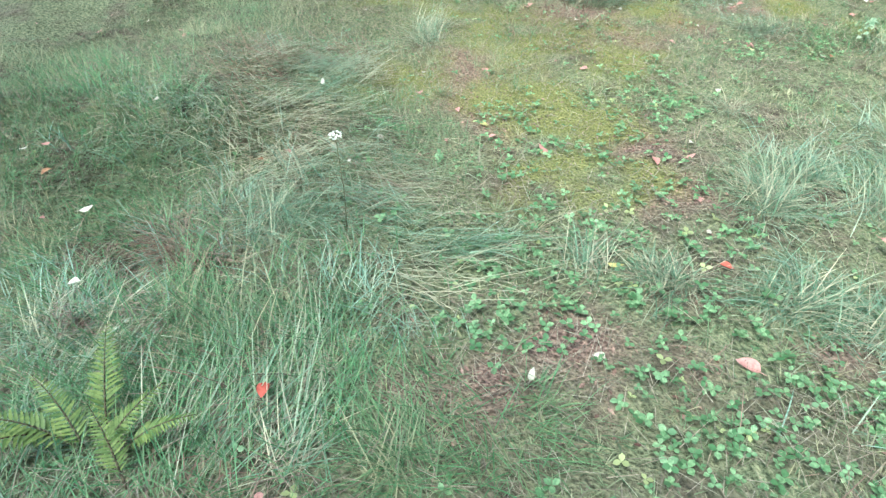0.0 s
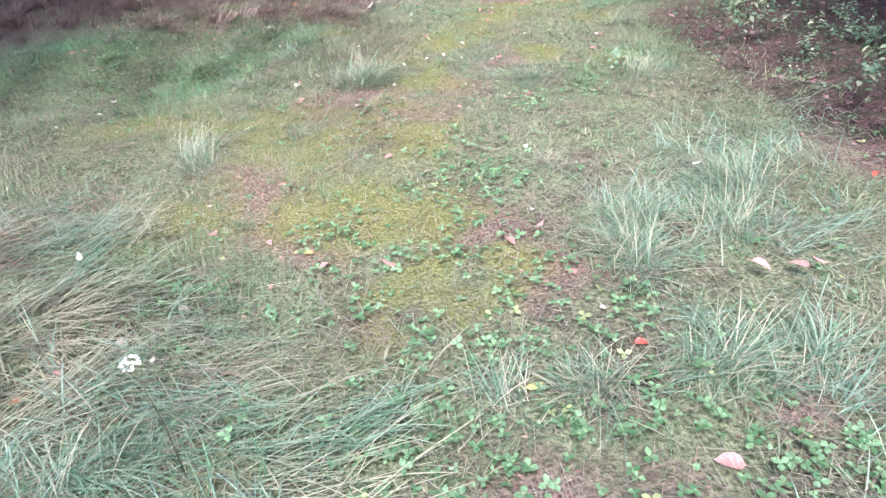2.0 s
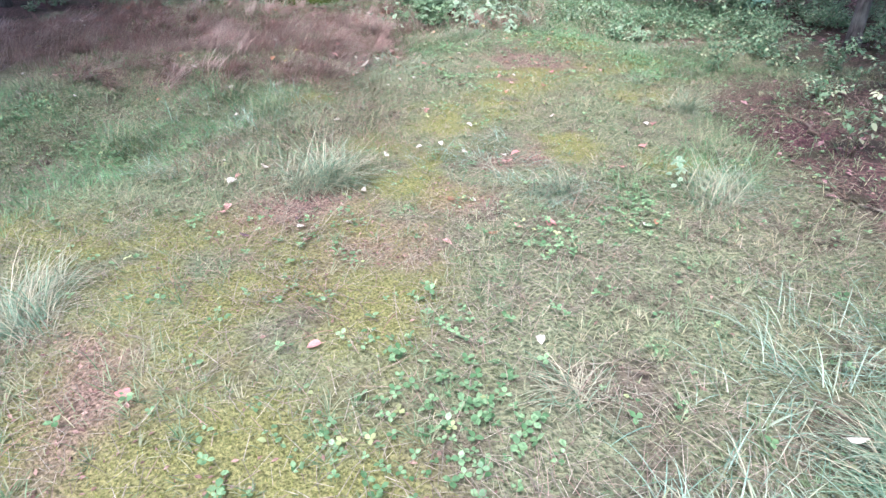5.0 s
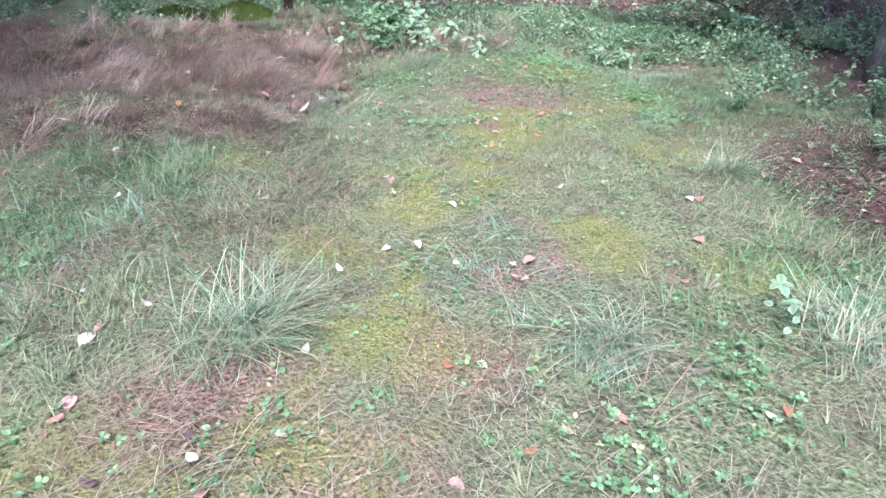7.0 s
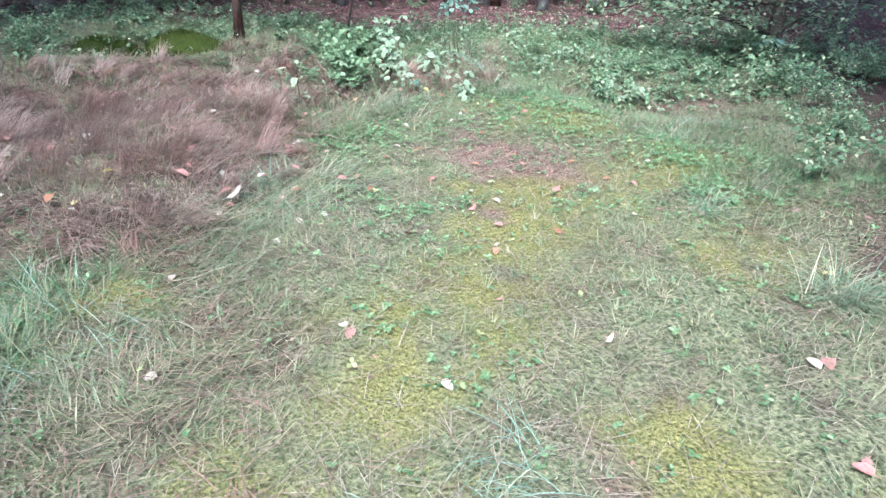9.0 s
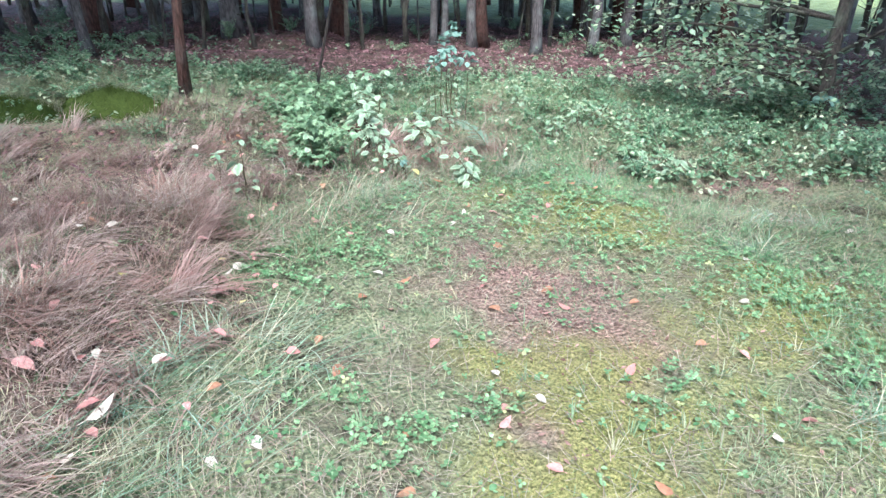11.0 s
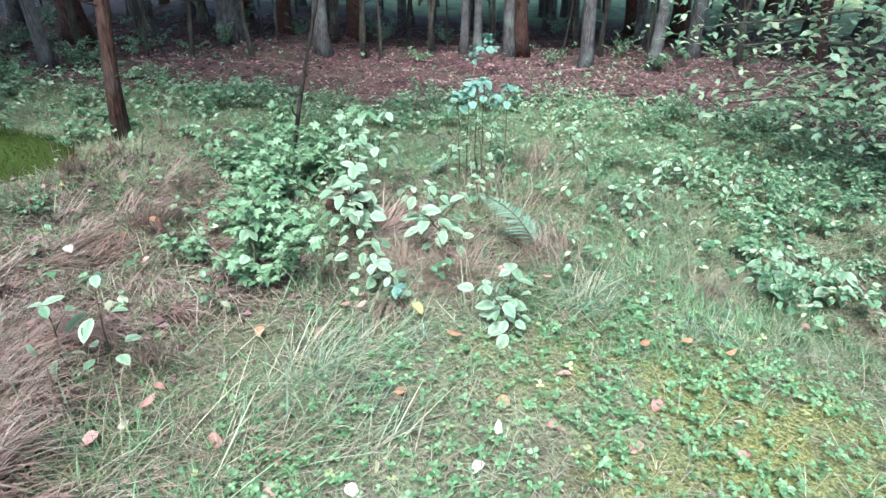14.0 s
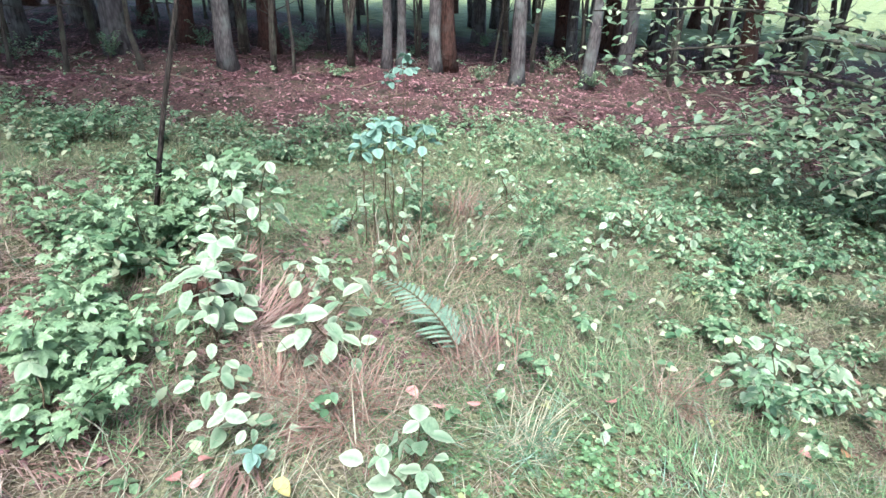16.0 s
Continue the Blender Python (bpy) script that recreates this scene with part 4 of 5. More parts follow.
def shrub(height_m, spread, n, leaf, size, mat, label, category, seed, name="shrub", dry=0.06):
    r = np.random.default_rng(seed)
    stems, leaves = frond_points(height_m, spread, n, r)
    pos = np.array([p for p, _ in leaves])
    yaw = np.array([a for _, a in leaves])
    m = len(pos)
    off = np.stack([-np.sin(yaw), np.cos(yaw), np.zeros(m)], 1) * (r.uniform(0.1, 0.9, m) * size)[:, None]
    lv, lt, rim = leaf
    v, t = scatter(lv, lt, pos + off, yaw, r.normal(-0.1, 0.35, m), r.normal(0, 0.35, m), size * r.uniform(0.55, 1.25, m))
    base = tagged(new(name), label, category, category + "s")
    for stem in stems:
        child("stem", mesh_of("stem", *stem, STEM), base)
    child("foliage", mesh_of("foliage", v, t, mat, dry=np.repeat((r.random(m) < dry) * r.uniform(0.4, 1, m), len(lv)), rim=np.tile(rim, m)), base)
    return base


def sapling(x, y, height_m, whorls, size, mat, label, seed, lean=(0, 0), name="sapling", fall=0.72, many=(3, 6)):
    """A young broadleaf with single large leaves, each of its own, in tiers on a thin stem."""
    r = np.random.default_rng(seed)
    base = tagged(new(name), label, "sapling", "saplings")
    base.matrix_basis = pose(x, y, float(height(x, y)))
    pts = [np.array([lean[0] * f * f, lean[1] * f * f, height_m * f - 0.02 * (f == 0)]) + (r.normal(0, 0.006, 3) if f else 0) for f in np.linspace(0, 1, 7)]
    child("stem", mesh_of("stem", *tube(pts, np.linspace(0.006, 0.0018, 7), 6), STEM), base)
    meshes = []
    for w, f, d, pale in ((0.66, 0.22, 0.22, 0.7), (0.74, 0.12, 0.32, 0.95), (0.6, 0.3, 0.14, 0.35), (0.62, 0.18, 0.1, 1.0), (0.7, 0.26, 0.4, 0.55)):
        v, t, rim = ovate(w, f, d, 6, 0.88)
        meshes.append(mesh_of("leaf", v, t, mat, rim=(0.25 + 0.75 * rim) * pale))
    for k in range(whorls):
        f = 1 - fall * k / max(1, whorls - 1) if whorls > 1 else 1
        j = min(int(f * 6), 5)
        p = pts[j] + (pts[j + 1] - pts[j]) * (f * 6 - j)
        a0 = r.uniform(0, 360)
        reach = 0.0 if k == 0 else r.uniform(0.02, 0.12)
        count = int(r.integers(*many))
        for i in range(count):
            a = a0 + i * 360 / count + r.normal(0, 18)
            ar = radians(a)
            q = p + np.array([-math.sin(ar), math.cos(ar), 0.25]) * reach
            if reach > 0.03 and i < 2:
                child("twig", mesh_of("twig", *tube([p, (p + q) / 2 + np.array([0, 0, 0.01]), q], (0.0018, 0.0015, 0.001), 4), STEM), base)
            g = size * r.uniform(0.65, 1.2)
            child("leaf", meshes[int(r.integers(5))], base, pose(*q, r.normal(-10, 20), r.normal(0, 20), a) @ Matrix.Diagonal((g, g, g, 1)))
    return base


PALE_LABEL = "pale green sapling with large oval leaves among grass"
for i, (x, y, h, w, size) in enumerate([(8.62, 9.62, .58, 6, .085), (8.55, 9.75, .5, 5, .08), (8.68, 9.97, .52, 5, .08), (8.3, 9.45, .42, 5, .09), (8.14, 9.33, .34, 4, .095), (7.98, 9.07, .36, 6, .1), (8.1, 9.12, .3, 4, .09),
                                        (7.8, 8.75, .26, 4, .075), (7.69, 8.55, .24, 4, .075), (7.72, 8.4, .2, 3, .07), (8.2, 8.53, .3, 5, .095), (8.3, 8.7, .28, 4, .085), (8.4, 8.95, .24, 4, .075), (8.5, 9.1, .2, 3, .07),
                                        (7.92, 7.9, .22, 4, .08), (7.82, 7.82, .22, 4, .075), (7.76, 7.76, .14, 3, .06), (6.5, 8.72, .44, 3, .08), (6.38, 8.8, .32, 3, .07),
                                        (9.47, 7.2, .17, 4, .085), (9.6, 6.88, .15, 4, .09), (9.28, 7.22, .1, 4, .075), (9.38, 7.05, .12, 3, .07), (9.72, 7.02, .16, 3, .08), (10.38, 8.08, .24, 5, .06), (10.2, 8.2, .22, 4, .055), (10.5, 7.8, .26, 4, .06),
                                        (10.3, 9.04, .28, 4, .06), (9.85, 8.2, .22, 4, .055), (9.5, 8.1, .2, 4, .055), (8.9, 8.9, .22, 4, .06), (4.77, 3.36, .16, 3, .055), (4.9, 3.45, .14, 2, .055), (7.3, 9.0, .3, 3, .07), (9.2, 9.5, .26, 4, .06), (9.9, 8.9, .2, 4, .05), (9.12, 9.05, .5, 6, .05), (9.28, 9.15, .55, 6, .05)]):
    sapling(x, y, h, w, size, PALE_LEAF, PALE_LABEL, 100 + i, (rng.normal(0, .06), rng.normal(0, .06)))
for i, (x, y, h, w, size) in enumerate([(9.18, 9.12, .78, 2, .08), (9.24, 9.22, .76, 2, .075), (9.08, 9.18, .73, 2, .075), (9.32, 9.04, .72, 2, .075), (9.12, 9.28, .68, 2, .07), (11.1, 10.7, .85, 2, .085), (11.2, 10.75, .8, 2, .08), (11.0, 10.8, .7, 2, .08), (7.6, 8.27, .15, 1, .055), (11.9, 6.42, .3, 3, .09), (11.95, 6.2, .32, 3, .09)]):
    sapling(x, y, h, w, size, TEAL_LEAF, "bluish green sapling with broad glossy leaves", 200 + i, (rng.normal(0, .03), rng.normal(0, .03)), fall=0.14, many=(6, 9))

OVATE, LOBED, SMALL = ovate(0.62, 0.2, 0.2, 3), lobed(), ovate(0.55, 0.2, 0.15, 2)
currant = [shrub(0.38, 0.3, 130, LOBED, 0.066, CURRANT_LEAF, "bushy green currant-like shrub with lobed leaves", "shrub", 300 + i, "lobed_leaf_shrub") for i in range(2)]
for i, (x, y, k) in enumerate([(7.5, 9.15, 1.05), (7.68, 9.3, 1.05), (7.33, 8.92, 1.0), (7.32, 9.2, 1.1), (7.55, 9.45, .95), (7.75, 9.6, .9), (7.15, 9.4, .6), (8.6, 10.2, 1.0), (8.2, 10.4, .9), (9.1, 10.6, .9), (7.9, 10.3, .9), (8.9, 11.1, 1.0)]):
    m = pose(x, y, float(height(x, y)), 0, 0, 67 * i) @ Matrix.Diagonal((k, k, k, 1))
    if i < 2:
        currant[i].matrix_basis = m
    else:
        copy_thing(currant[i % 2], m)

low = [shrub(0.26, 0.42, 150, OVATE, 0.058, SHRUB_LEAF, "low leafy green undergrowth shrub at the wood's edge", "undergrowth shrub", 320 + i, "undergrowth_shrub", 0.2) for i in range(5)]
small = [shrub(0.3, 0.38, 230, SMALL, 0.036, SHRUB_LEAF, "fine-leaved bilberry shrub at the wood's edge", "bilberry shrub", 340 + i, "bilberry_shrub", 0.15) for i in range(3)]
dark = [shrub(0.62, 0.75, 420, OVATE, 0.058, BUSH_LEAF, "broad dark green leafy bush beside the track", "bush", 360 + i, "leafy_bush", 0.14) for i in range(4)]


def spread(kinds, places, lo, hi):
    for i, (x, y) in enumerate(places):
        k = rng.uniform(lo, hi)
        m = pose(x, y, float(height(x, y)) - 0.01, 0, 0, rng.uniform(0, 360)) @ Matrix.Diagonal((k, k, k * rng.uniform(0.8, 1.15), 1))
        if i < len(kinds):
            kinds[i].matrix_basis = m
        else:
            copy_thing(kinds[i % len(kinds)], m)


bx, by = spots_in(360, 11.5, 16.2, -5.0, 5.2)
p = 0.45 + 0.55 * smooth(0.35, 0.6, vnoise(bx, by, 0.9, 22))
p = p * smooth(11.6, 12.4, s_of(bx, by) + 0.4 * np.abs(u_of(bx, by) + 0.3))
bx, by = keep(bx, by, p * open_ground(bx, by))
half = len(bx) * 3 // 5
spread(low, list(zip(bx[:half].tolist(), by[:half].tolist())), 0.45, 1.1)
spread(small, list(zip(bx[half:].tolist(), by[half:].tolist())), 0.7, 1.2)
dx, dy = spots_in(75, 6.0, 15.5, -6.5, -2.7)
dx, dy = keep(dx, dy, 0.35 + 0.65 * smooth(0.3, 0.6, vnoise(dx, dy, 0.9, 23)))
thin_bush = [shrub(0.5, 0.55, 90, OVATE, 0.05, BUSH_LEAF, "sparse thin-leaved bush over dark wood floor", "bush", 370 + i, "leafy_bush", 0.3) for i in range(3)]
spread(thin_bush, [(5.9, 2.3), (6.5, 2.1), (5.6, 1.5), (6.7, 2.9), (5.2, 1.0), (6.2, 1.3), (7.2, 2.4), (4.5, .5), (4.9, 1.6), (4.4, 1.2), (5.3, 2.2), (6.0, 2.9), (6.9, 3.5), (4.0, .6)], 0.7, 1.1)
near = [(7.7, 4.7), (8.2, 4.3), (8.4, 3.9), (8.1, 3.2), (8.8, 4.9), (9.3, 5.2), (10.3, 6.6), (10.8, 7.2), (11.4, 7.4), (7.3, 3.6)]
spread(dark, near + list(zip(dx.tolist(), dy.tolist())), 0.6, 1.1)
ex, ey = spots_in(46, 11, 19, 4.6, 8.5)
gx2, gy2 = spots_in(40, 18.5, 25, -6, 10)
for i, (x, y) in enumerate(zip(ex.tolist() + gx2.tolist(), ey.tolist() + gy2.tolist())):
    copy_thing(low[i % 5] if i % 2 else dark[i % 4], pose(x, y, float(height(x, y)) - 0.01, 0, 0, 51 * i))


# ---- fern ----
def fern(x, y, length, turn, seed, rise, sag, mat, label, width=0.19):
    """One frond: a rachis that rises and sags, with a row of pinnae on both sides."""
    r = np.random.default_rng(seed)
    base = tagged(new("fern"), label, "fern", "ferns")
    base.matrix_basis = pose(x, y, float(height(x, y)), 0, 0, turn)
    pts = []
    for f in np.linspace(0, 1, 27):
        pts.append(np.array([0.04 * length * math.sin(3 * f), length * (0.62 * f + 0.26 * f * f), length * (rise * f - sag * f * f) - 0.01 * (f == 0)]))
    child("rachis", mesh_of("rachis", *tube(pts, np.linspace(0.004, 0.001, 27), 5), STEM), base)
    v, t, rim = ovate(0.2, 0.2, 0.15, 5, 0.55)
    me = mesh_of("pinna", v, t, mat, rim=rim)
    for k in range(5, 27):
        f = k / 26
        g = length * width * (1 - f) ** 0.7 * min(1, (f - 0.1) / 0.2) + 0.012
        climb = math.degrees(math.atan2(rise - 2 * sag * f, 0.62 + 0.52 * f))
        for side in (-1, 1):
            child("pinna", me, base, pose(*pts[k], 0.6 * climb + r.normal(-6, 5), r.normal(0, 6), side * (70 - 18 * f)) @ Matrix.Diagonal((g, g, g, 1)))


GREY_FERN, YELLOW_FERN = "grey-green fern frond arching over dead grass", "yellow-green fern frond in the long grass"
fern(8.5, 8.1, 0.6, -2, 1, 0.95, 0.5, FERN_LEAF, GREY_FERN, 0.28)
fern(8.6, 8.2, 0.4, -60, 2, 0.6, 0.5, FERN_LEAF, GREY_FERN)
fern(9.3, 9.6, 0.4, 120, 3, 0.8, 0.6, FERN_LEAF, GREY_FERN)
BRACKEN = plant_material("yellow_green_pinna", (0.11, 0.165, 0.045), (0.30, 0.35, 0.11), rough=0.5)
for i, (x, y, ln, turn) in enumerate([(-0.72, 1.3, .4, 30), (-0.74, 1.34, .44, 75), (-0.68, 1.36, .46, -5), (-0.7, 1.28, .36, -60), (-0.8, 1.42, .4, 120), (-0.62, 1.3, .34, -100), (-0.85, 1.2, .38, 160), (-0.6, 1.15, .34, 20)]):
    fern(x, y, 0.85 * ln, turn, 20 + i, 1.15, 0.6, BRACKEN, YELLOW_FERN, 0.2)


# ---- trees ----
def crown_mesh(name, z0, z1, radius, n, size, seed):
    """Many small leaves in uneven clumps."""
    r = np.random.default_rng(seed)
    clumps = 46
    cz = r.uniform(z0, z1, clumps)
    f = (cz - z0) / (z1 - z0)
    rad = radius * np.sqrt(np.maximum(0.05, 1 - (2 * f - 0.7) ** 2 * 0.55)) * r.uniform(0.3, 1.0, clumps)
    a = r.uniform(0, 6.3, clumps)
    c = np.stack([rad * np.cos(a), rad * np.sin(a), cz], 1)
    i = r.integers(0, clumps, n)
    pos = c[i] + r.normal(0, 1, (n, 3)) * np.array([0.5, 0.5, 0.28])
    v, t = scatter(SMALL[0], SMALL[1], pos, r.uniform(0, 6.3, n), r.normal(0, 0.6, n), r.normal(0, 0.6, n), size * r.uniform(0.6, 1.3, n))
    return mesh_of(name, v, t, CANOPY_LEAF), c


def tree(name, radius, tall, bark, label, seed, stubs=5, bend=0.25, crown=(5.5, 1.8)):
    r = np.random.default_rng(seed)
    base = tagged(new(name), label, "tree", "woodland trees")
    pts, rad = [], []
    off = np.zeros(2)
    for f in np.linspace(0, 1, 16):
        z = tall * f ** 1.25
        off = off + r.normal(0, bend / 16, 2)
        pts.append(np.array([off[0], off[1], z - 0.12 * (f == 0)]))
        rad.append(radius * (1 - 0.78 * f) * (1 + 0.45 * math.exp(-z / 0.18)))
    child("trunk", mesh_of("trunk", *tube(pts, rad, 12, 0.16, seed), bark), base)
    me, clumps = crown_mesh("crown", crown[0], tall + 0.6, crown[1], 2600, 0.36, seed)
    child("crown", me, base)
    for k in range(stubs):
        z = r.uniform(0.7, 4.0)
        a, ln = r.uniform(0, 6.3), r.uniform(0.25, 1.0)
        j = max(1, np.searchsorted([p[2] for p in pts], z) - 1)
        p = pts[j]
        q = [p + np.array([math.cos(a) * ln * g, math.sin(a) * ln * g, 0.1 * g - 0.25 * ln * g * g]) + r.normal(0, 0.02, 3) * g for g in (0, .35, .7, 1)]
        child("dead_limb", mesh_of("dead_limb", *tube(q, (0.014, 0.011, 0.008, 0.003), 5), DARK_BARK), base)
    for k in range(6):
        c = clumps[k * 7]
        j = max(1, np.searchsorted([p[2] for p in pts], c[2] - 0.9) - 1)
        child("limb", mesh_of("limb", *tube([pts[j], (pts[j] + c) / 2 + np.array([0, 0, 0.15]), c], (0.3 * rad[j], 0.035, 0.012), 6), bark), base)
    return base


def thin_tree(seed, label, stems, tall, name="thin_tree", leaves=900):
    """Slender dark understorey stems from one stool, with twigs and sparse leaves high up."""
    r = np.random.default_rng(seed)
    base = tagged(new(name), label, "tree", "thin understorey trees")
    ends = []
    for i in range(stems):
        a, out = r.uniform(0, 6.3), r.uniform(0.1, 0.35)
        pts = [np.array([0.05 * math.cos(a), 0.05 * math.sin(a), -0.06])]
        for f in np.linspace(0.12, 1, 8):
            pts.append(np.array([out * tall * 0.45 * f ** 1.2 * math.cos(a), out * tall * 0.45 * f ** 1.2 * math.sin(a), tall * f]) + r.normal(0, 0.035, 3))
        child("stem", mesh_of("stem", *tube(pts, np.linspace(0.045, 0.008, 9), 7, 0.1, seed), DARK_BARK), base)
        ends.append(pts[-1])
        for k in (2, 3, 4, 5):
            b = r.uniform(0, 6.3)
            d = np.array([math.cos(b), math.sin(b), 0.5]) * r.uniform(0.3, 0.8)
            q = [pts[k], pts[k] + 0.5 * d + r.normal(0, 0.03, 3), pts[k] + d + r.normal(0, 0.05, 3)]
            child("twig", mesh_of("twig", *tube(q, (0.011, 0.007, 0.003), 5), DARK_BARK), base)
    n = leaves
    i = r.integers(0, len(ends), n)
    pos = np.array(ends)[i] + r.normal(0, 1, (n, 3)) * np.array([0.7, 0.7, 0.5])
    v, t = scatter(SMALL[0], SMALL[1], pos, r.uniform(0, 6.3, n), r.normal(0, 0.6, n), r.normal(0, 0.6, n), 0.14 * r.uniform(0.6, 1.3, n))
    child("crown", mesh_of("crown", v, t, CANOPY_LEAF), base)
    return base


PINE = "tall grey-barked pine trunk standing in needle litter"
big = [tree("pine_tree", 0.16, 11.5, GREY_BARK, PINE, 400), tree("pine_tree", 0.12, 10.5, GREY_BARK, PINE, 401), tree("pine_tree", 0.13, 11, RED_BARK, "tall reddish-barked pine trunk standing in needle litter", 402)]
slim = [tree("young_tree", 0.06, 8.5, DARK_BARK, "slender dark-barked young tree in the wood", 410 + i, 7, 0.5, (4.5, 1.3)) for i in range(2)]
stool = [thin_tree(420 + i, "dark slender many-stemmed understorey tree", 3 + i, 4.2) for i in range(2)]
# leafy many-stemmed trees added beside the track only to shade its right edge
shade_stool = [thin_tree(430, "added many-stemmed leafy tree shading the right-hand wood's edge", 5, 4.4, "hazel_tree", 3600)]
PLACED = [(10.71, 18.58, 0, .95), (11.37, 16.73, 0, 1.3), (12.22, 15.17, 0, .9), (14.08, 16.55, 2, 1.4), (16.4, 17.7, 1, .9), (14.42, 13.95, 1, .75), (14.62, 13.8, 1, .75), (15.0, 13.36, 1, 1.0), (15.5, 13.5, 2, 1.0),
          (15.24, 11.91, 0, .8), (16.1, 11.1, 1, .95), (17.5, 11.0, 0, .9), (20.1, 11.3, 0, 1.0), (23.1, 9.3, 0, 1.5), (9.43, 18.2, 2, 1.1), (10.6, 23.9, 0, 1.1), (9.6, 22.8, 0, 1.0), (13.0, 17.5, 2, .8),
          (12.6, 20.8, 0, 1.1), (4.6, 14.9, 2, 1.0), (5.2, 14.5, 0, .9), (18.6, 12.6, 1, 1.1), (17.0, 14.8, 0, 1.1), (19.4, 15.5, 0, 1.2), (15.2, 19.3, 0, 1.1), (8.2, 20.0, 0, 1.0), (7.2, 18.0, 1, .9),
          (18.5, 9.2, 2, .9), (17.2, 7.0, 0, .9), (21.5, 6.8, 0, 1.1), (3.0, 17.0, 0, 1.1), (1.0, 15.5, 0, 1.0), (12.8, 2.0, 0, 1.1), (10.4, 1.2, 2, 1.0), (15.0, 4.2, 0, 1.2), (8.0, -1.0, 0, 1.1), (-1.5, 12.5, 0, 1.0), (20.6, 13.8, 2, 1.0), (18.0, 17.0, 1, 1.0)]
# added trees, mostly out of view: their crowns shade bank and right strip
PLACED += [(-1.6, 8.6, 0, 1.3), (-2.6, 11.0, 2, 1.3), (-1.3, 10.2, 0, 1.2), (-3.6, 6.6, 0, 1.3), (2.6, 14.6, 0, 1.0), (6.6, 15.6, 0, .9), (8.3, 15.9, 1, .8), (6.0, 17.2, 2, 1.0), (0.2, 13.2, 2, .9), (3.8, 15.9, 1, 1.0), (8.9, 1.6, 0, 1.0), (7.4, 0.2, 1, 1.1), (10.4, 2.9, 0, .9), (5.6, -1.6, 2, 1.0), (12.6, 4.4, 1, 1.0), (14.6, 6.0, 0, .8), (9.9, 4.2, 1, .7)]
used = set()
THIN = [(10.2, 15.8), (11.0, 15.4), (12.0, 16.2), (13.0, 14.6), (13.5, 15.2), (14.9, 14.8), (16.2, 13.0), (16.9, 11.6), (17.8, 10.2), (15.9, 12.2), (12.5, 17.6), (9.7, 16.2)]


def put(kinds, i, m):
    if kinds[i].name in used:
        return copy_thing(kinds[i], m)
    used.add(kinds[i].name)
    kinds[i].matrix_basis = m
    return kinds[i]


def stand(x, y, k, turn, lean=0.0):
    return pose(x, y, float(height(x, y)) - 0.02, lean, lean * 0.4, turn) @ Matrix.Diagonal((k, k, 0.5 + 0.5 * k, 1))


for i, (x, y, kind, k) in enumerate(PLACED):
    put(big, kind, stand(x, y, k, 77 * i, rng.normal(0, 1.5)))
for i, (x, y) in enumerate(THIN):
    put(slim, i % 2, stand(x, y, 0.55 + 0.05 * (i % 4), 70 * i, rng.normal(0, 5)))
tx, ty = spots_in(220, 20.5, 34, -13, 17)
taken = [(x, y) for x, y, *_ in PLACED]
made = 0
for x, y in zip(tx.tolist(), ty.tolist()):
    if made < 75 and all((x - a) ** 2 + (y - b) ** 2 > 1.0 for a, b in taken):
        taken.append((x, y))
        made += 1
        if made % 5 in (0, 1):
            put(slim, made % 2, stand(x, y, rng.uniform(0.7, 1.1), 50 * made, rng.normal(0, 4)))
        elif made % 5 == 2:
            put(stool, made // 5 % 2, stand(x, y, rng.uniform(0.7, 1.1), 50 * made))
        else:
            put(big, made % 3, stand(x, y, rng.uniform(0.7, 1.2), 50 * made, rng.normal(0, 2)))
for i, (x, y, k) in enumerate([(13.94, 14.32, .9), (17.8, 12.0, .8), (13.3, 16.2, .7), (16.6, 12.4, .8), (11.6, 18.0, .8), (20.1, 8.1, 1.1), (20.6, 8.3, 1.0), (10.1, 17.3, .8), (19.0, 10.0, 1.0), (22.0, 9.0, 1.1), (12.9, 15.0, .7), (15.8, 14.4, .8), (17.0, 13.2, .8), (9.0, 16.9, .8), (7.9, 17.0, .8), (16.9, 10.0, .8), (18.0, 8.3, .9), (15.0, 16.0, .8), (5.6, 15.6, .8), (19.6, 6.9, .9)]):
    put(stool, i % 2, stand(x, y, k, 80 * i))
for i, (x, y, k) in enumerate([(4.4, -0.3, .95), (5.3, .4, 1.0), (6.2, .7, .9), (7.0, 1.2, 1.0), (8.1, 1.9, 1.0), (3.5, -1.0, 1.0), (9.2, 3.0, 1.0)]):
    put(shade_stool, 0, stand(x, y, k, 80 * i))
for i, (x, y) in enumerate([(-5, 8), (-8, 3), (-7, -7), (1, -7), (5, -6), (-3, 15), (-8, 10), (10, -4), (14, -2), (19, 2), (24, 2), (-9, -3), (0, 20), (4, 23), (28, 12), (26, 18), (22, 22), (14, 27)]):
    put(big, i % 3, stand(x, y, 1.1, 63 * i))


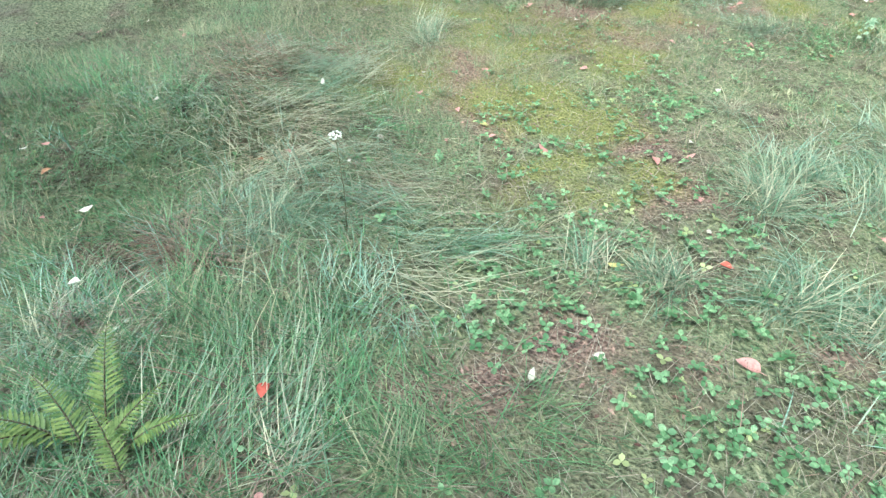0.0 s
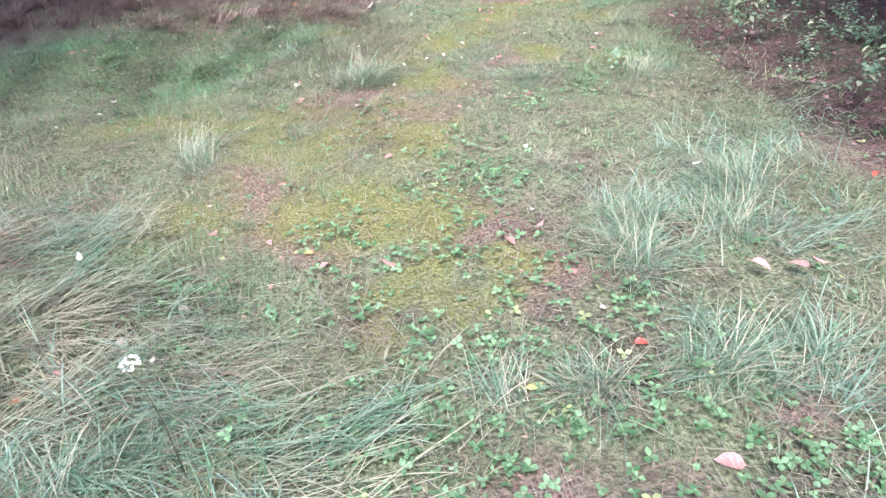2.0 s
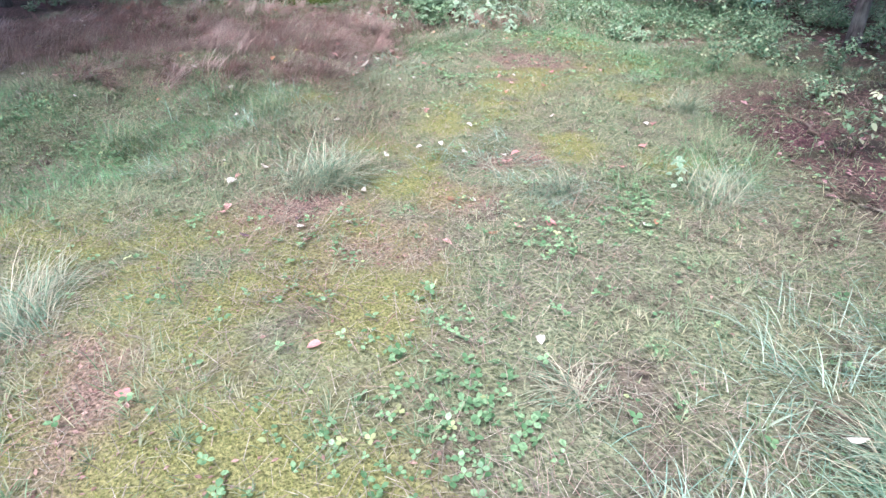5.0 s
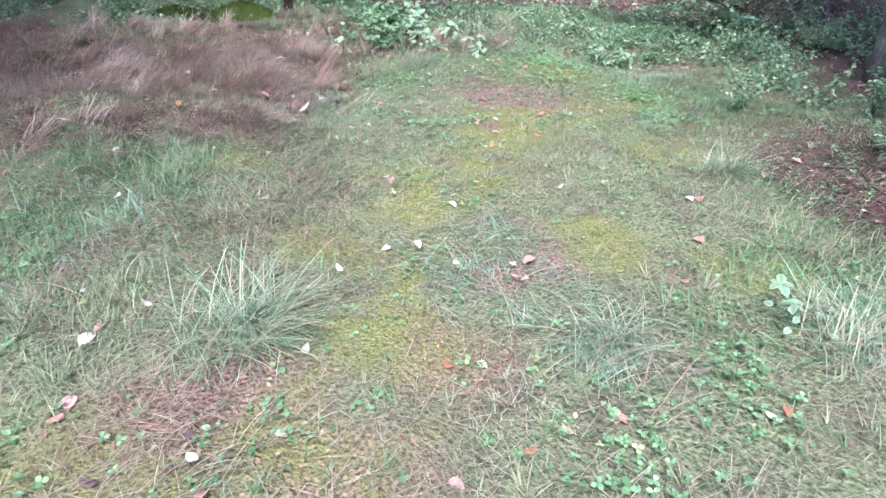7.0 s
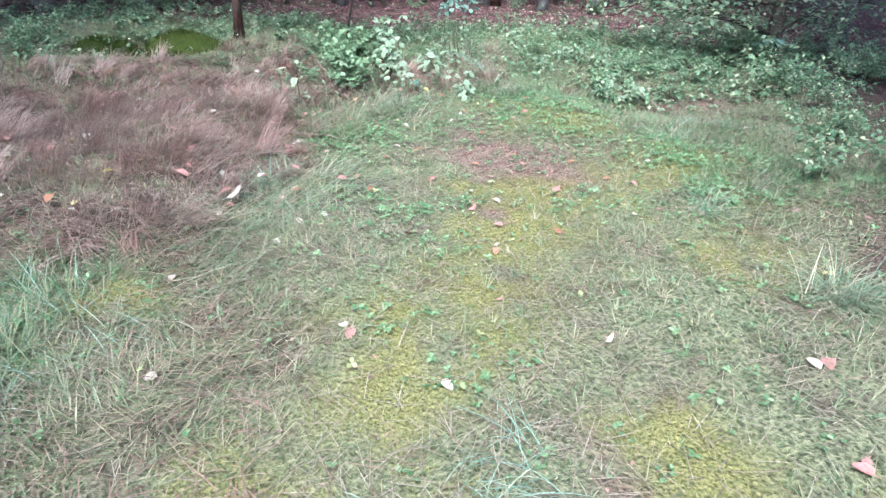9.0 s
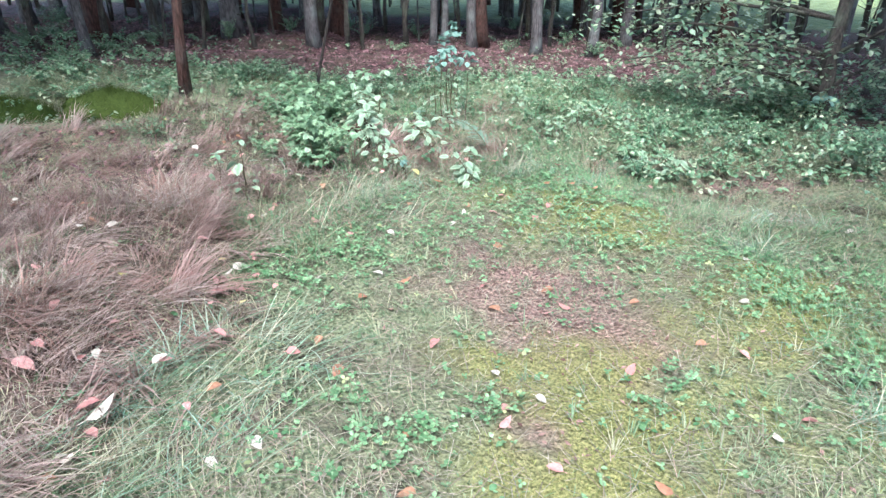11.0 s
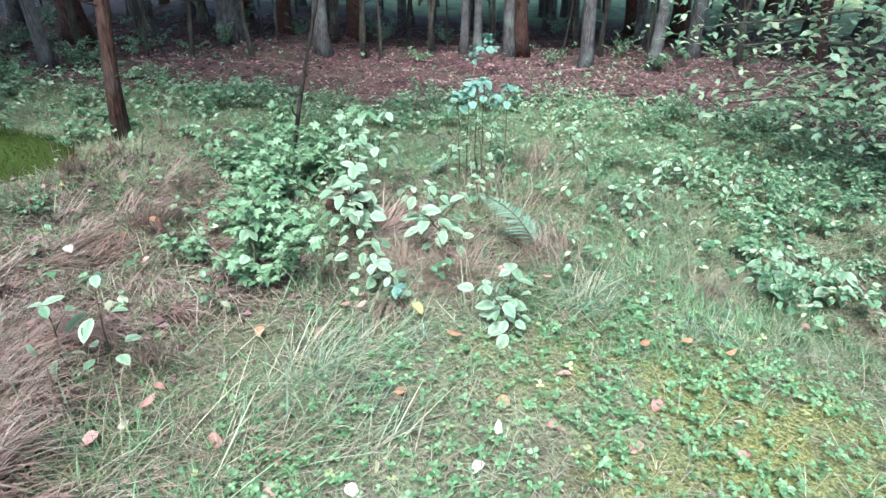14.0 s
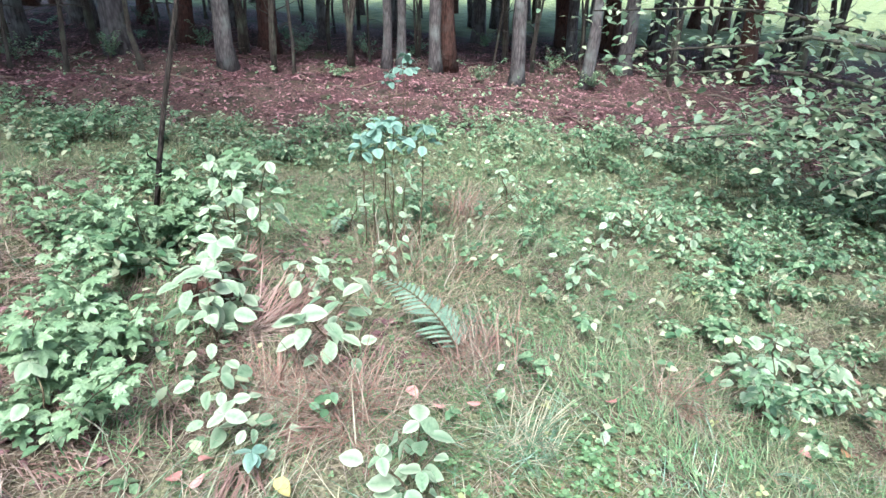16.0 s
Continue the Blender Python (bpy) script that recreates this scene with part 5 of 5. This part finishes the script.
# ---- the two near stems and the leaning tree ----
def near_stem(x, y, tall, r0, r1, bark, lean, label, name, seed, twigs):
    r = np.random.default_rng(seed)
    base = tagged(new(name), label, "tree")
    base.matrix_basis = pose(x, y, float(height(x, y)) - 0.02)
    pts = [np.array([lean[0] * f, lean[1] * f, tall * f - 0.08 * (f == 0)]) + (r.normal(0, 0.012, 3) if f else 0) for f in np.linspace(0, 1, 12)]
    child("trunk", mesh_of("trunk", *tube(pts, np.linspace(r0, r1, 12) * (1 + 0.4 * np.exp(-np.arange(12))), 10, 0.3, seed), bark), base)
    for k in range(twigs):
        j = int(r.integers(1, 9))
        b = r.uniform(0, 6.3)
        d = np.array([math.cos(b), math.sin(b), r.uniform(-0.2, 0.6)]) * r.uniform(0.15, 0.5)
        child("twig", mesh_of("twig", *tube([pts[j], pts[j] + 0.5 * d + r.normal(0, 0.02, 3), pts[j] + d + r.normal(0, 0.03, 3)], (0.007, 0.005, 0.002), 5), bark), base)
    me, _ = crown_mesh("crown", tall * 0.6, tall, 0.9, 500, 0.2, seed)
    child("crown", me, base)
    return base


near_stem(7.64, 11.63, 5.5, 0.05, 0.028, RED_BARK, (0.5, -0.2), "thin upright red-brown pine trunk on the bank", "young_pine", 501, 5)
near_stem(8.46, 10.5, 4.5, 0.014, 0.008, BLACK_BARK, (1.0, -0.6), "very thin dark leaning tree with bare twigs", "thin_tree", 502, 8)


def leafy_branches():
    """A small leaning tree whose long low boughs hang over the bushes."""
    r = np.random.default_rng(510)
    x, y = 12.05, 6.3
    base = tagged(new("leaning_tree"), "leaning dark tree with low leafy boughs at the wood's edge", "tree")
    base.matrix_basis = pose(x, y, float(height(x, y)) - 0.02)
    pts = [np.array([0.95 * f ** 1.3 * 1.2, 0.1 * f, 3.2 * f - 0.1 * (f == 0)]) + (r.normal(0, 0.02, 3) if f else 0) for f in np.linspace(0, 1, 10)]
    child("trunk", mesh_of("trunk", *tube(pts, np.linspace(0.085, 0.04, 10) * (1 + 0.5 * np.exp(-np.arange(10))), 10, 0.14, 5), DARK_BARK), base)
    for j, d in ((1, (-0.6, 1.2, 0.1)), (2, (-0.9, 2.0, -0.25)), (1, (-1.0, 0.9, 0.0)), (2, (-0.6, 1.3, -0.3)), (2, (-0.2, 2.4, 0.0)), (3, (-0.5, 2.6, -0.2)), (3, (0.2, 3.2, 0.1)), (1, (-0.9, 1.9, 0.05)), (2, (0.4, -1.2, 0.3)), (1, (0.1, -0.8, 0.2)), (4, (-0.2, 2.2, 0.2))):
        d = np.array(d)
        bough = [pts[j] + d * f + np.array([0, 0, 0.25 * math.sin(2.6 * f)]) + r.normal(0, 0.03, 3) * f for f in np.linspace(0, 1, 7)]
        ob = child("bough", mesh_of("bough", *tube(bough, np.linspace(0.024, 0.006, 7), 6), DARK_BARK), base)
        n = 240
        f = r.uniform(0.2, 1.0, n) * 6
        k = np.minimum(f.astype(int), 5)
        b = np.array(bough)
        pos = b[k] + (b[k + 1] - b[k]) * (f - k)[:, None] + r.normal(0, 1, (n, 3)) * np.array([0.24, 0.24, 0.1])
        v, t = scatter(OVATE[0], OVATE[1], pos, r.uniform(0, 6.3, n), r.normal(-0.15, 0.3, n), r.normal(0, 0.3, n), 0.08 * r.uniform(0.6, 1.3, n))
        child("foliage", mesh_of("foliage", v, t, SPRAY_LEAF, dry=np.repeat((r.random(n) < .4) * r.uniform(.3, .9, n), len(OVATE[0]))), ob)


leafy_branches()


# ---- mossy hump, fallen branches ----
def moss_hump(x, y, a, b, h, turn, seed):
    r = np.random.default_rng(seed)
    n, m = 40, 16
    th, ph = np.meshgrid(np.linspace(0, 2 * np.pi, n, endpoint=False), np.linspace(0, 1, m))
    lump = 1 + 0.25 * (vnoise(th * 2, ph * 3 + seed, 0.5, 30) - 0.5) * np.sin(np.pi * th / 6.283)
    X, Y, Z = a * np.sin(ph * 1.57) * np.cos(th) * lump, b * np.sin(ph * 1.57) * np.sin(th) * lump, h * np.cos(ph * 1.57) * lump - 0.05
    v = np.stack([X, Y, Z], -1).reshape(-1, 3)
    t = []
    for i in range(m - 1):
        for k in range(n):
            p0, p1 = i * n + k, i * n + (k + 1) % n
            t += [(p0, p0 + n, p1 + n), (p0, p1 + n, p1)]
    base = tagged(new("mossy_hump"), "low hump covered with deep green moss", "moss hump", "mossy humps")
    base.matrix_basis = pose(x, y, float(height(x, y)), 0, 0, turn)
    child("mound", mesh_of("mound", v, t, MOSS_HUMP), base)
    k = r.integers(0, len(v), 9000)
    p = v[k] + r.normal(0, 0.02, (9000, 3))
    bv, bt, _ = blades(p[:, 0], p[:, 1], p[:, 2] - 0.01, r.uniform(0.015, 0.045, 9000), r.uniform(0.004, 0.008, 9000), r.uniform(0, 6.3, 9000), r.uniform(0, 1, 9000), r.uniform(0, .8, 9000), 1)
    child("moss", mesh_of("moss", bv, bt, MOSS_HUMP), base)


moss_hump(6.82, 11.5, 0.5, 0.34, 0.3, -40, 1)
moss_hump(6.05, 12.0, 0.42, 0.3, 0.24, -20, 2)


def fallen_branch(x, y, length, turn, r0, seed):
    r = np.random.default_rng(seed)
    base = tagged(new("fallen_branch"), "thin brown fallen branch lying on the litter", "branch", "fallen branches")
    pts = []
    for f in np.linspace(0, 1, 8):
        a = radians(turn) + 0.5 * (f - 0.5) * r.normal(0, 1)
        px, py = x + length * f * math.cos(a), y + length * f * math.sin(a)
        pts.append(np.array([px, py, float(height(px, py)) + 0.012 + r.uniform(0, 0.02)]))
    o = pts[0].copy()
    base.matrix_basis = pose(*o)
    child("stick", mesh_of("stick", *tube([p - o for p in pts], np.linspace(r0, r0 * 0.4, 8), 6, 0.2, seed), TWIG), base)
    for k in (3, 5):
        b = radians(turn) + r.choice([-0.8, 0.8])
        d = np.array([math.cos(b), math.sin(b), 0.12]) * length * 0.25
        child("side_twig", mesh_of("side_twig", *tube([pts[k] - o, pts[k] - o + d], (r0 * 0.6, r0 * 0.2), 5), TWIG), base)


for i, (x, y, ln, turn, r0) in enumerate([(14.6, 11.2, 1.0, 60, .02), (14.9, 11.6, .9, 140, .016), (12.6, 12.4, 1.2, 20, .014), (11.2, 14.2, 1.4, 100, .016), (15.8, 9.6, 1.1, 30, .016), (4.0, 9.6, .9, -30, .01),
                                          (13.4, 13.2, 1.3, 160, .014), (16.2, 8.0, 1.3, 80, .018), (6.3, 3.2, .8, 40, .012), (5.2, 2.4, .7, 70, .01), (12.0, 15.8, 1.5, 10, .014), (14.0, 10.2, 1.0, 200, .014), (9.6, 6.0, .7, 60, .008)]):
    fallen_branch(x, y, ln, turn, r0, 600 + i)


def bare_stalk(x, y, tall, lean, turn, radius, label):
    """A thin dead stalk that stands among the leaves, with one kink and a side shoot."""
    base = tagged(new("dead_stalk"), label, "dead stalk", "dead stalks")
    base.matrix_basis = pose(x, y, float(height(x, y)) - 0.01, 0, 0, turn)
    pts = [(lean * tall * f ** 1.5, 0.02 * math.sin(9 * f), tall * f) for f in np.linspace(0, 1, 7)]
    child("stalk", mesh_of("stalk", *tube(pts, np.linspace(radius, 0.5 * radius, 7), 6), STALK), base)
    p = np.array(pts[5])
    child("side_shoot", mesh_of("side_shoot", *tube([p, p + np.array([-0.25 * tall, 0.03, 0.2 * tall])], (0.6 * radius, 0.3 * radius), 5), STALK), base)


STALK = bark_material("pale_dead_stalk", (0.22, 0.19, 0.15), (0.42, 0.38, 0.31), (0.3, 0.28, 0.22), 0.01)
for x, y, tall, lean, turn, label in ((7.55, 9.75, .42, -0.1, 40, "pale bare stalk standing above green shrubs"), (8.95, 8.55, .3, 0.6, 20, "thin dead stalk leaning over dry grass"), (7.4, 8.85, .3, 0.4, 200, "thin dead stalk leaning under lobed shrubs"),
                                      (7.2, 9.1, .34, 0.5, 120, "thin dead stalk leaning under lobed shrubs"), (8.9, 9.0, .4, 0.1, 0, "thin dead stalk standing in grass"), (6.9, 8.8, .3, 0.7, 80, "thin dead stalk leaning over dry grass"), (10.0, 7.2, .4, 0.4, 150, "thin dead stalk leaning over dry grass")):
    bare_stalk(x, y, tall, lean, turn, 0.0035, label)


# ---- a yarrow in flower ----
def yarrow(x, y, tall):
    r = np.random.default_rng(77)
    base = tagged(new("yarrow"), "tall yarrow stalk with one white flower head", "flower")
    base.matrix_basis = pose(x, y, float(height(x, y)))
    child("stalk", mesh_of("stalk", *tube([(0, 0, -0.01), (0.01, 0, tall * 0.5), (0, 0.01, tall)], (0.0025, 0.002, 0.0016), 5), STEM), base)
    v, t, _ = ovate(0.9, 0.3, 0.1, 3)
    me = mesh_of("floret", v, t, WHITE_PETAL)
    for k in range(34):
        a, d = r.uniform(0, 360), 0.03 * math.sqrt(r.random())
        child("floret", me, base, pose(d * math.cos(a), d * math.sin(a), tall - 4 * d * d, r.normal(0, 20), r.normal(0, 20), a) @ Matrix.Diagonal((0.012, 0.012, 0.012, 1)))


yarrow(0.27, 2.18, 0.56)


for i, (x, y, ln, turn, r0) in enumerate([(13.0, 11.0, .8, 75, .012), (13.8, 9.4, 1.1, 120, .014), (12.2, 13.4, .9, 45, .012), (10.9, 15.2, 1.2, 150, .014), (15.4, 10.4, .9, 20, .012), (16.6, 9.0, 1.2, 110, .016), (11.8, 14.6, .8, 200, .01),
                                          (13.6, 12.0, .7, 250, .01), (14.9, 8.6, 1.0, 65, .012), (10.2, 16.2, 1.0, 30, .012), (9.4, 15.2, .9, 130, .012)]):
    fallen_branch(x, y, ln, turn, r0, 650 + i)


# ---- an old rotten stump behind the saplings, and the leaves round the thin tree's foot ----
def stump(x, y, radius, tall):
    r = np.random.default_rng(810)
    base = tagged(new("tree_stump"), "low rotten red-brown tree stump behind pale saplings", "tree stump")
    base.matrix_basis = pose(x, y, float(height(x, y)) - 0.02)
    n, rings = 22, 7
    v, t = [], []
    jag = r.uniform(0.55, 1.15, n)
    for i in range(rings):
        f = i / (rings - 1)
        for k in range(n):
            a = 6.2832 * k / n
            rad = radius * (1.35 - 0.4 * f ** 0.5) * (1 + 0.16 * math.sin(3 * a + 1) + 0.06 * r.normal())
            v.append((rad * math.cos(a), rad * math.sin(a), -0.05 + (tall * jag[k] + 0.05) * f))
    for i in range(rings - 1):
        for k in range(n):
            p0, p1 = i * n + k, i * n + (k + 1) % n
            t += [(p0, p1, p1 + n), (p0, p1 + n, p0 + n)]
    child("bark", mesh_of("bark", v, t, RED_BARK), base)
    c, w = [(0, 0, tall * 0.5)], []
    for k in range(n):
        a = 6.2832 * k / n
        c.append((0.86 * radius * math.cos(a), 0.86 * radius * math.sin(a), tall * (0.42 + 0.4 * jag[k]) * 0.9))
    w = [(0, 1 + k, 1 + (k + 1) % n) for k in range(n)]
    child("rotten_core", mesh_of("rotten_core", c, w, TWIG), base, label="grey crumbling heartwood")


stump(8.18, 9.38, 0.12, 0.17)
for i, (x, y, k) in enumerate([(8.2, 10.05, 1.2), (8.35, 10.08, 1.3), (8.05, 9.95, 1.1), (8.5, 10.1, 1.2), (8.25, 9.85, 1.0), (7.95, 10.15, 1.2)]):
    copy_thing(low[i % 5] if i % 3 else currant[0], pose(x, y, float(height(x, y)) - 0.01, 0, 0, 61 * i) @ Matrix.Diagonal((k, k, 1.15 * k, 1)))
